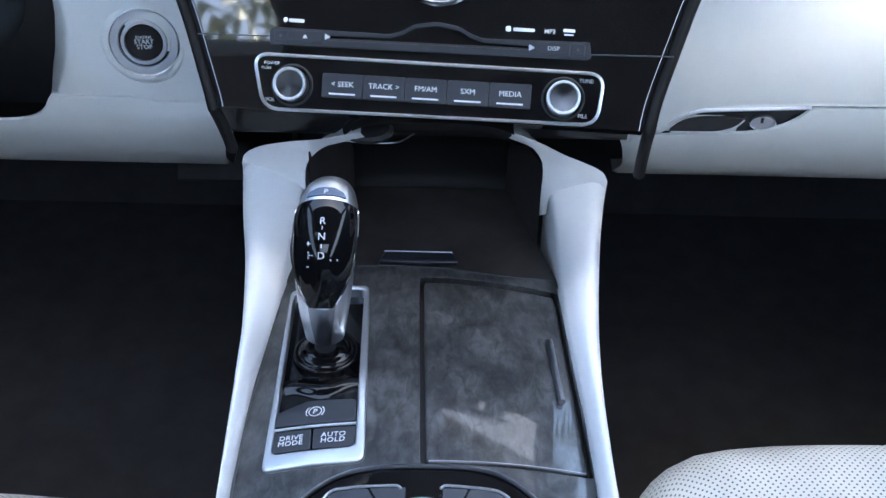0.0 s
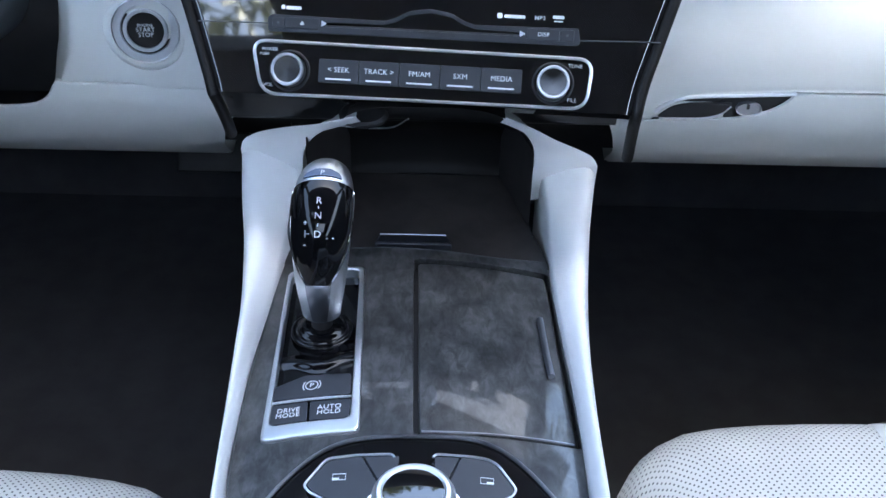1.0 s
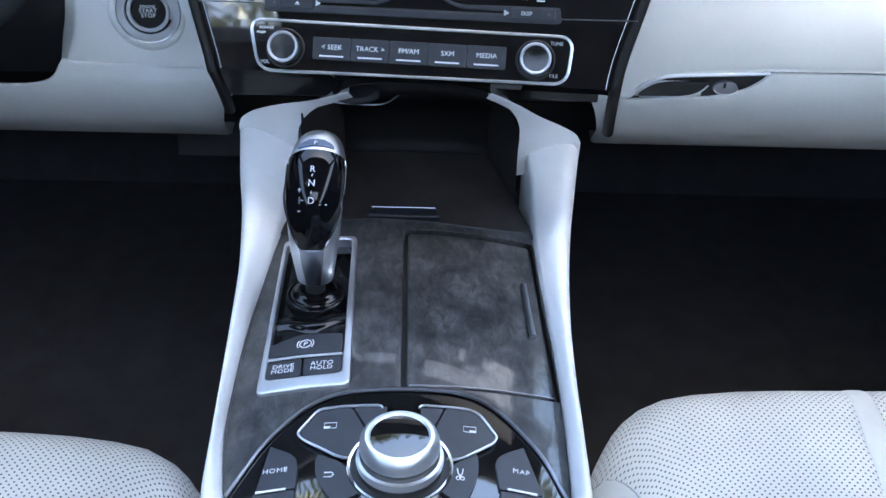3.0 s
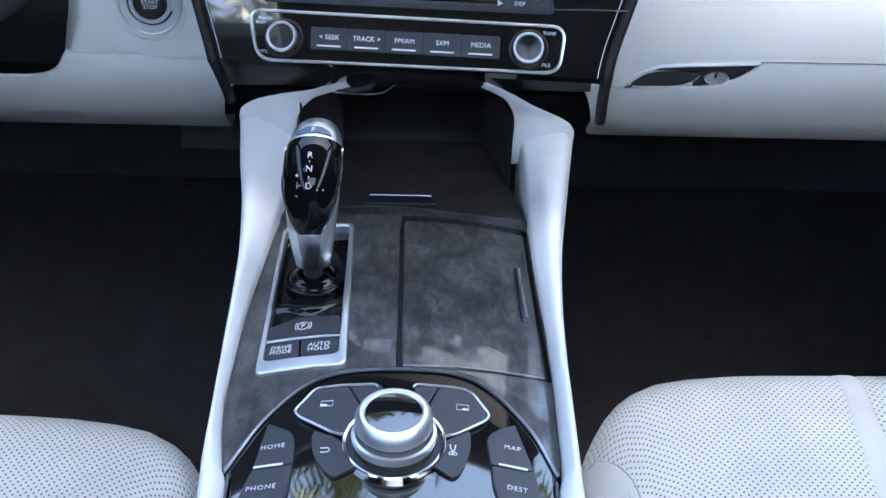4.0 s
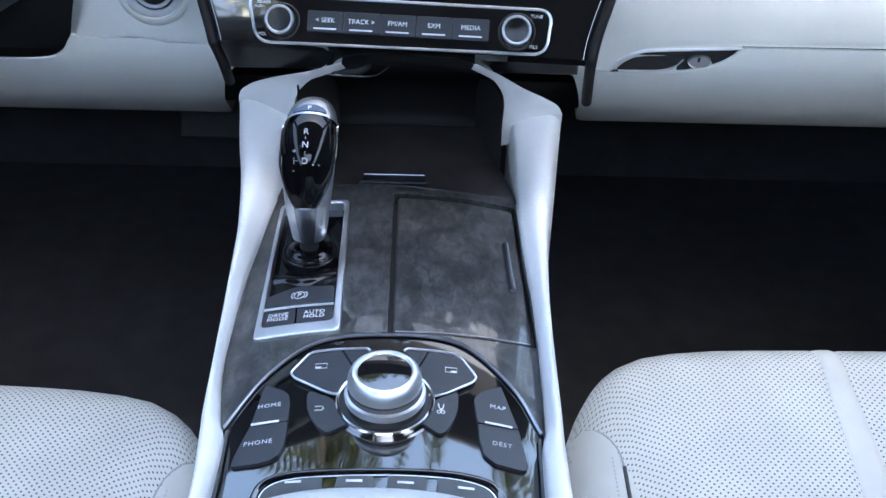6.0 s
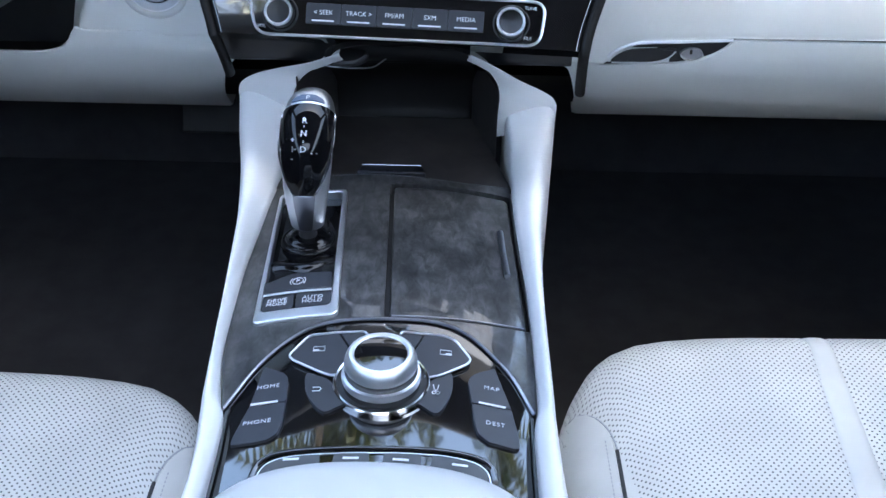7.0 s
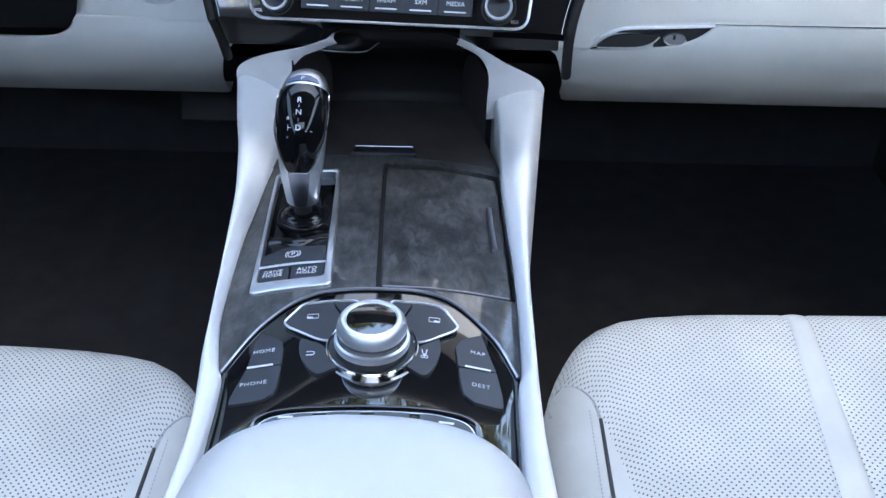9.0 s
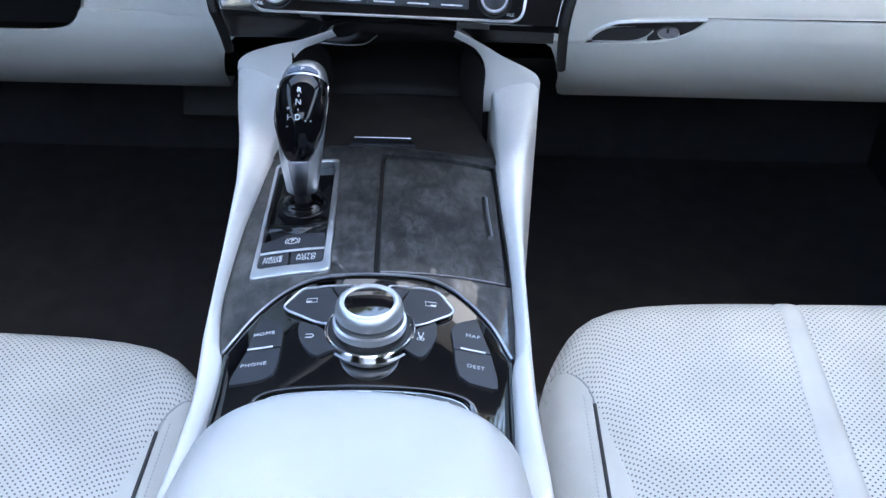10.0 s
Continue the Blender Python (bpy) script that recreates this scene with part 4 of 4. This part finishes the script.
def controls():
    c = thing("control_panel", "glossy black control panel with grey buttons", "control panel")
    plate = [(p.x, p.y - 0.0006) for p in ARC] + [(0.1150, -0.372), (0.1148, -0.50), (-0.0845, -0.50), (-0.0885, -0.376)]
    plate_z = -0.0015
    part("plate", crowned(slab(plate, -0.014, plate_z, 0.0004)), PIANO, c)
    part("arc_trim", tube([(p.x, p.y, crown(p.x) + -0.0001) for p in ARC], 0.0013, n=8), DARK_METAL, c, "curved satin metal trim")
    for pts in ([(-0.0890, -0.372), (-0.0862, -0.413), (-0.0855, -0.48)], [(0.1148, -0.370), (0.1142, -0.41), (0.1148, -0.48)]):
        part("side_trim", tube([(x, y, crown(x) + 0.0005) for x, y in pts], 0.0012, n=6), GREY, c)

    def key(pts, h=0.0015, r=0.003):
        return part("button", crowned(slab(rounded(pts, r), -0.006, h, 0.0007)), BUTTON, c)

    lb = key([(-0.0530, -0.3212), (-0.0432, -0.3046), (-0.0400, -0.3022), (-0.0252, -0.3008), (-0.0210, -0.3004), (-0.0090, -0.3240), (-0.0205, -0.3452), (-0.0283, -0.3420), (-0.0495, -0.3268)], r=0.002)
    key([(-0.0200, -0.3002), (0.0020, -0.2995), (0.0020, -0.3150), (-0.0080, -0.3232)], 0.0012, r=0.001)
    key([(0.0395, -0.2990), (0.0240, -0.2995), (0.0240, -0.3150), (0.0310, -0.3225)], 0.0012, r=0.001)
    rb = key([(0.0405, -0.2990), (0.0487, -0.2994), (0.0565, -0.3000), (0.0622, -0.3036), (0.0724, -0.3205), (0.0705, -0.3260), (0.0531, -0.3402), (0.0447, -0.3440), (0.0320, -0.3235)], r=0.002)
    for pts in ([(-0.0020, -0.2990), (-0.0252, -0.2996), (-0.0408, -0.3012), (-0.0440, -0.3036), (-0.0545, -0.3218), (-0.0505, -0.3278), (-0.0283, -0.3432), (-0.0205, -0.3465)], [(0.0240, -0.2980), (0.0487, -0.2982), (0.0570, -0.2990), (0.0631, -0.3028), (0.0738, -0.3208), (0.0712, -0.3268), (0.0531, -0.3415), (0.0445, -0.3455)]):
        q = [p for p in rounded([(0.012, -0.33)] + pts, 0.003, 4)][5:]
        part("outline_trim", tube([(p.x, p.y, crown(p.x) + 0.0016) for p in q], 0.0009, n=8), SATIN, c, "bright outline")
    bb = key(spline([(-0.0388, -0.3412), (-0.0310, -0.3450), (-0.0231, -0.3490), (-0.0160, -0.3620), (-0.0093, -0.3718), (-0.0155, -0.3771), (-0.0232, -0.3808), (-0.0315, -0.3715), (-0.0373, -0.3596), (-0.0394, -0.3500)], 3, True), 0.0008, 0.0008)
    fb = key(spline([(0.0600, -0.3365), (0.0535, -0.3420), (0.0465, -0.3470), (0.0431, -0.3593), (0.0380, -0.3690), (0.0440, -0.3748), (0.0493, -0.3784), (0.0540, -0.3754), (0.0590, -0.3622), (0.0613, -0.3490)], 3, True), 0.0008, 0.0008)
    for b, x, s in ((lb, -0.0335, 1), (rb, 0.0560, -1)):
        sq = tube([(-0.0040, -0.0024, 0), (0.0040, -0.0024, 0), (0.0040, 0.0024, 0), (-0.0040, 0.0024, 0)], 0.0003, True, 5)
        part("symbol", moved(sq, on_top(x, -0.3170, 0.0016)), PRINT, b, smooth=0)
        part("symbol", moved(block(-0.0020, 0.0020, -0.0022, -0.0006, 0, 0.0002), on_top(x - s * 0.0018, -0.3170, 0.0015)), PRINT, b, smooth=0)
    hook = tube([(-0.003, -0.0018, 0), (0.0018, -0.0018, 0), (0.003, 0, 0), (0.0018, 0.0018, 0), (-0.003, 0.0018, 0)], 0.0004, False, 5)
    part("symbol", moved(hook, on_top(-0.0300, -0.3590, 0.0012)), PRINT, bb, smooth=0)
    for sx in (-1, 1):
        part("symbol", moved(tube([(sx * 0.0018, 0.005, 0), (sx * 0.0012, 0.001, 0), (-sx * 0.0006, -0.001, 0)], 0.0004, False, 5), on_top(0.0500, -0.3565, 0.0012)), PRINT, fb, smooth=0)
        ring = tube([(sx * 0.0013 + 0.0012 * math.cos(a), -0.0026 + 0.0014 * math.sin(a), 0) for a in np.linspace(0, 2 * math.pi, 13)[:-1]], 0.00035, True, 5)
        part("symbol", moved(ring, on_top(0.0500, -0.3565, 0.0012)), PRINT, fb, smooth=0)
    # paired side keys
    pairs = ((("HOME", "PHONE"), [(-0.0706, -0.3306), (-0.0560, -0.3390), (-0.0522, -0.3434), (-0.0506, -0.3500), (-0.0494, -0.3684), (-0.0738, -0.3694)], [(-0.0740, -0.3702), (-0.0494, -0.3692), (-0.0492, -0.3900), (-0.0510, -0.3990), (-0.0560, -0.4035), (-0.0640, -0.4052), (-0.0800, -0.4058), (-0.0802, -0.4000)], -0.0640, 3), (("MAP", "DEST"), [(0.0905, -0.3255), (0.0775, -0.3340), (0.0732, -0.3385), (0.0717, -0.3440), (0.0740, -0.3642), (0.1010, -0.3642)], [(0.1012, -0.3650), (0.0741, -0.3650), (0.0755, -0.3800), (0.0780, -0.3925), (0.0850, -0.3990), (0.1015, -0.4012), (0.1052, -0.4000), (0.1050, -0.3900)], 0.0878, -3))
    for (ta, tb), pa, pb_, x, turn in pairs:
        a, b = key(pa, 0.0010, 0.0016), key(pb_, 0.0010, 0.0016)
        yb = pa[-1][1]
        part("print", letters(ta, 0.0052, on_top(x, yb + 0.0165, 0.0012, turn), 1.15), GREY_PRINT, a, smooth=0)
        part("print", letters(tb, 0.0052, on_top(x - 0.002 * (1 if x < 0 else -1), yb - 0.0175, 0.0012, turn), 1.15), GREY_PRINT, b, smooth=0)
        part("light_bar", moved(block(-0.0092, 0.0092, -0.0007, 0.0007, 0, 0.0008), on_top(x, yb - 0.0004, 0.0014, turn)), PRINT, a, smooth=0)
    # rear switch row in a chrome-edged recess
    edge = spline([(-0.0615, -0.4360), (-0.0595, -0.4250), (-0.0535, -0.4185), (-0.0409, -0.4152), (-0.0180, -0.4140), (0.0150, -0.4128), (0.0400, -0.4118), (0.0610, -0.4115), (0.0785, -0.4140), (0.0865, -0.4200), (0.0890, -0.4310)], 6)
    part("recess_trim", tube([(p.x, p.y, crown(p.x) - 0.0004) for p in edge], 0.0022, n=10, flat=0.7), PIANO, c, "thick gloss black rim")
    part("recess_edge", tube([(p.x * 0.965 + 0.0005, p.y - 0.0034, crown(p.x) - 0.0008) for p in edge], 0.0005, n=6), SATIN, c)
    row = [(p.x * 0.955 + 0.0006, p.y - 0.0048) for p in edge]
    xs = (-0.060, -0.0165, 0.0145, 0.0455, 0.088)
    for a, b in zip(xs, xs[1:]):
        inner = [p for p in row if a + 0.0006 < p[0] < b - 0.0006]
        pts = [(b - 0.0003, -0.475), (a + 0.0003, -0.475)] + inner
        sw = part("switch", crowned(slab(pts, -0.004, 0.0006, 0.0003)), GREY, c, "grey rear switch")
        part("mark", moved(block(-0.005, 0.005, -0.0009, 0.0009, 0, 0.0002), on_top((a + b) / 2, -0.4225, 0.0008)), PRINT, sw, smooth=0)


def dial():
    d = thing("rotary_dial", "stepped chrome rotary dial with a black glass top", "dial")
    m = Matrix.Translation((0.0130, -0.3515, 0.3795))
    part("base_ring", moved(lathe([(0.0328, 0.0), (0.0328, 0.0028), (0.0321, 0.0036), (0.0306, 0.0034), (0.0296, 0.0015)], 64), m), CHROME, d, "bright base ring")
    part("skirt", moved(lathe([(0.0298, 0.0012), (0.0262, 0.0022), (0.0250, 0.0060)], 64), m), MATT, d)
    part("lower_grip", moved(lathe([(0.0252, 0.0055), (0.0266, 0.0068), (0.0269, 0.0096), (0.0263, 0.0118), (0.0246, 0.0127)], 64), m), DIAL, d)
    part("groove", moved(lathe([(0.0250, 0.0122), (0.0232, 0.0142), (0.0236, 0.0168)], 64), m), GREY, d)
    part("upper_grip", moved(lathe([(0.0232, 0.0160), (0.0242, 0.0176), (0.0245, 0.0206), (0.0240, 0.0238), (0.0227, 0.0266), (0.0208, 0.0281), (0.0188, 0.0283), (0.0176, 0.0272)], 64), m), DIAL, d, "rounded satin metal grip")
    part("glass_top", moved(lathe([(0.0180, 0.0268)] + [(0.0178 * q, 0.0271 + 0.0012 * (1 - q * q)) for q in np.linspace(1, 0, 14)], 64), m), PIANO, d, "black glass top")


def armrest():
    a = thing("armrest", "padded white leather centre armrest", "armrest")
    rows = []
    for d, z in spline([(0.006, 0.386), (0.0, 0.396), (-0.003, 0.410), (-0.010, 0.424), (-0.020, 0.4335), (-0.036, 0.4400), (-0.070, 0.4445), (-0.14, 0.4470), (-0.26, 0.4480)], 5):
        row = []
        for k in range(41):
            u = k / 20 - 1
            w = 0.1000 + 0.012 * max(0.0, min(1.0, -d / 0.10))
            bow = 0.032 * abs(u) ** 2.3 * max(0.0, 1 + d / 0.26)
            drop = (z - 0.384) * (1 - max(0.0, 1 - abs(u) ** 5) ** 0.5)
            row.append((0.0175 + u * w, -0.4570 + d - bow, z - drop))
        rows.append(row)
    part("pad", loft(rows), PALE, a, smooth=60)
    part("base", block(-0.075, 0.106, -0.74, -0.475, 0.30, 0.388, 0.006), RAIL, a, "white plastic armrest base")


def seat(sx, x_in, front, ZT, label, shift=0.0):
    """A seat cushion: front gives (x, y) of its rounded nose seen from above."""
    s = thing("seat", label, "seat", "front seats")
    fine = spline(front, 6)
    fx, fy = [p[0] for p in fine], [p[1] for p in fine]
    R = 0.055

    def nose(x):
        return float(np.interp(sx * x, [sx * q for q in fx], fy))

    def at(x, v):
        """v: metres from the nose towards the back along the skin."""
        y0 = nose(x)
        e = abs(x - x_in)
        side = R * (1 - math.sqrt(1 - (1 - min(e / R, 1)) ** 2))
        if v < 0:
            y, z = y0, ZT - R + v
        else:
            th = min(v / R, math.pi / 2)
            y, z = y0 - R * (1 - math.cos(th)), ZT - R + R * math.sin(th)
            over = max(0.0, v - R * math.pi / 2)
            y, z = y - over, z - 0.05 * over
        return Vector((x, y, z - side))

    def at_y(x, y, lift=0.0):
        far = max(0.0, nose(x) - y)
        v = R * math.acos(1 - far / R) if far < R else R * math.pi / 2 + far - R
        return at(x, v) + Vector((0, 0, lift))

    def patch(nm, cols, vs, mat, lift=None, lab=""):
        rows, uvs = [], []
        for v in vs:
            row, uv = [], []
            b1, b2 = 0.243 - 0.055 * v, 0.261 - 0.022 * v
            for q in cols:
                dd = q * b1 if q <= 1 else b1 + (q - 1) * (b2 - b1) if q <= 2 else b2 + (q - 2) * 0.2
                p = at(x_in + sx * dd, v)
                row.append(p + Vector((0, 0, lift[cols.index(q)] if lift else 0)))
                uv.append((dd, v))
            rows.append(row)
            uvs.append(uv)
        return part(nm, loft(rows, uvs=uvs), mat, s, lab, smooth=80)

    vs = [-0.14, -0.05, 0.0] + list(np.linspace(0.01, 0.12, 12)) + list(np.linspace(0.15, 0.60, 14))
    e = lambda d: x_in + sx * d
    patch("cushion", [0, 0.008, 0.024, 0.05, 0.08, 0.12, 0.16, 0.22, 0.32, 0.44, 0.60, 0.76, 0.90, 0.985, 1.0], vs, PERF, [0] * 13 + [0, -0.0016], "perforated white leather cushion")
    patch("strip", [1.0, 1.08, 1.3, 1.7, 1.92, 2.0], vs, LEATHER, [-0.0016, 0.0003, 0.0012, 0.0012, 0.0003, -0.0016], "smooth white leather strip")
    patch("outer_cushion", [2.0, 2.03, 2.2, 2.5, 2.8, 3.0], vs, PERF, [-0.0016, 0, 0, 0, 0, 0], "perforated white leather cushion")
    part("side_skirt", loft([[at(x_in, v) + Vector((0, 0, dz)) for v in vs] for dz in (0.0, -0.04, -0.13)]), LEATHER, s)
    # smooth bolster panel with piping and a stitched seam
    y_b, y_p = front[0][1] - 0.016 + shift, front[0][1] - 0.072 + shift
    rows = []
    for f in np.linspace(0, 1, 22) ** 1.6:
        y = y_b - 0.34 * f
        w = 0.0405 * math.sqrt(1 - (1 - min((y_b - y + 0.001) / 0.058, 1)) ** 2) + 0.006 * f
        rows.append([at_y(e(-0.0008 + (w + 0.0008) * q), y, 0.0016 - (0.0026 if q in (0, 1) else 0)) for q in (0, 0.06, 0.2, 0.4, 0.6, 0.8, 0.95, 1)])
    part("bolster", loft(rows), LEATHER, s, "smooth white leather bolster panel", smooth=60)
    # shadow line at the bolster's edge, laid in as a thin grey bar
    seam = [at_y(e(0.0405 * math.sqrt(1 - (1 - min((0.001 + 0.34 * f) / 0.058, 1)) ** 2) + 0.006 * f + 0.0006), y_b - 0.34 * f, -0.0004) for f in np.linspace(0, 1, 40) ** 1.6]
    part("seam", tube(seam, 0.0009, n=6), THREAD_AND_SHADE, s)
    part("piping", tube([at_y(e(0.0415 + 0.005 * f), y_p - 0.30 * f, 0.0012) for f in np.linspace(0, 1, 20)], 0.0017, n=8), PIPING, s, "dark piping")
    rows = []
    for f in np.linspace(0, 1, 20):
        a0 = 0.0425 + 0.005 * f
        a1 = a0 + 0.001 + 0.021 * min(1, f * 3)
        rows.append([at_y(e(a0 + (a1 - a0) * q), y_p - 0.30 * f, 0.0012 - (0.0020 if q == 1 else 0)) for q in (0, 0.3, 0.6, 0.92, 1)])
    part("inset", loft(rows), LEATHER, s, "smooth white leather inset")
    bm = bmesh.new()
    for k in range(70):
        q, q2 = (at_y(e(0.0330 + 0.005 * g), y_p + 0.012 - 0.30 * g, 0.0021) for g in (k / 70, (k + 0.6) / 70))
        bm.faces.new([bm.verts.new(p + Vector((dx, 0, 0))) for p, dx in ((q, -0.0005), (q, 0.0005), (q2, 0.0005), (q2, -0.0005))])
    stt = part("stitching", bm, THREAD_AND_SHADE, s, "grey stitched seam", smooth=0)
    stt["kind"] = "stuff"
    part("seat_base", block(min(e(0.03), e(0.42)), max(e(0.03), e(0.42)), -0.72, front[-1][1] - 0.10, 0.0, 0.13, 0.01), MATT, s)


def pedals():
    for nm, x0, x1, z0, z1, y in (("brake_pedal", -0.335, -0.235, 0.17, 0.225, 0.36), ("accelerator_pedal", -0.205, -0.160, 0.07, 0.20, 0.40)):
        p = thing(nm, "black rubber " + nm.replace("_", " "), "pedal")
        part("pad", moved(block(x0, x1, -0.006, 0.006, z0, z1, 0.004), Matrix.Translation((0, y, 0)) @ Matrix.Rotation(radians(-25), 4, "X")), MATT, p)
        part("arm", tube([((x0 + x1) / 2, y + 0.09, (z0 + z1) / 2 - 0.03), ((x0 + x1) / 2, y + 0.14, 0.44)], 0.008), MATT, p)


console()
shifter_panel()
lever()
controls()
dial()
armrest()
FRONT = [(0.158, -0.190), (0.163, -0.175), (0.173, -0.155), (0.195, -0.124), (0.231, -0.097), (0.273, -0.086), (0.331, -0.080), (0.43, -0.077), (0.64, -0.072)]
seat(1, 0.158, FRONT, 0.238, "front passenger seat cushion in perforated white leather")
seat(-1, -0.134, [(0.024 - x, y - 0.070) for x, y in FRONT], 0.232, "driver's seat cushion in perforated white leather", 0.026)
pedals()


# ---- palms outside, mirrored in the gloss ----
def palm(x, y, h, seed):
    rnd = random.Random(seed)
    t = thing("palm_tree", "tall palm tree with drooping yellow-green fronds", "tree", "palms")
    trunk = [(x + 0.3 * math.sin(k * 0.5 + seed), y, -0.45 + h * k / 10) for k in range(11)]
    part("trunk", tube(trunk, 0.10, n=10), BARK, t)
    bm = bmesh.new()
    top = Vector(trunk[-1])
    for f in range(26):
        az, el, L = rnd.uniform(0, 6.283), rnd.uniform(-0.3, 1.2), rnd.uniform(2.0, 2.9)
        d = Vector((math.cos(az), math.sin(az), 0))
        side = Vector((-d.y, d.x, 0))
        prev = top.copy()
        for k in range(1, 15):
            s = k / 14
            p = top + d * L * s * math.cos(el) + Vector((0, 0, L * s * math.sin(el) - 1.5 * s * s))
            for sg in (-1, 1):
                ln = 0.55 * math.sin(math.pi * min(1, s * 0.9 + 0.1)) + 0.08
                tipp = p + side * sg * ln * 0.7 + (p - prev) * 0.8 + Vector((0, 0, -0.5 * ln * rnd.uniform(0.6, 1.2)))
                q = (p - prev) * 0.35
                bm.faces.new([bm.verts.new(v) for v in (p - q, p + q, tipp)])
            bm.faces.new([bm.verts.new(v) for v in (prev - side * 0.015, prev + side * 0.015, p + side * 0.012, p - side * 0.012)])
            prev = p
    part("crown", bm, FROND, t, smooth=0)


for i, (px, py, ph) in enumerate(((-2.3, 7.5, 8.7), (-1.1, 8.6, 8.8), (1.5, 9.4, 8.9), (4.1, 9.8, 9.6), (-3.9, 9.0, 8.2), (0.3, 11.5, 9.3), (0.9, 8.2, 7.5), (-4.3, -6.0, 7.6), (-2.6, -8.5, 9.4))):
    palm(px, py, ph, i)
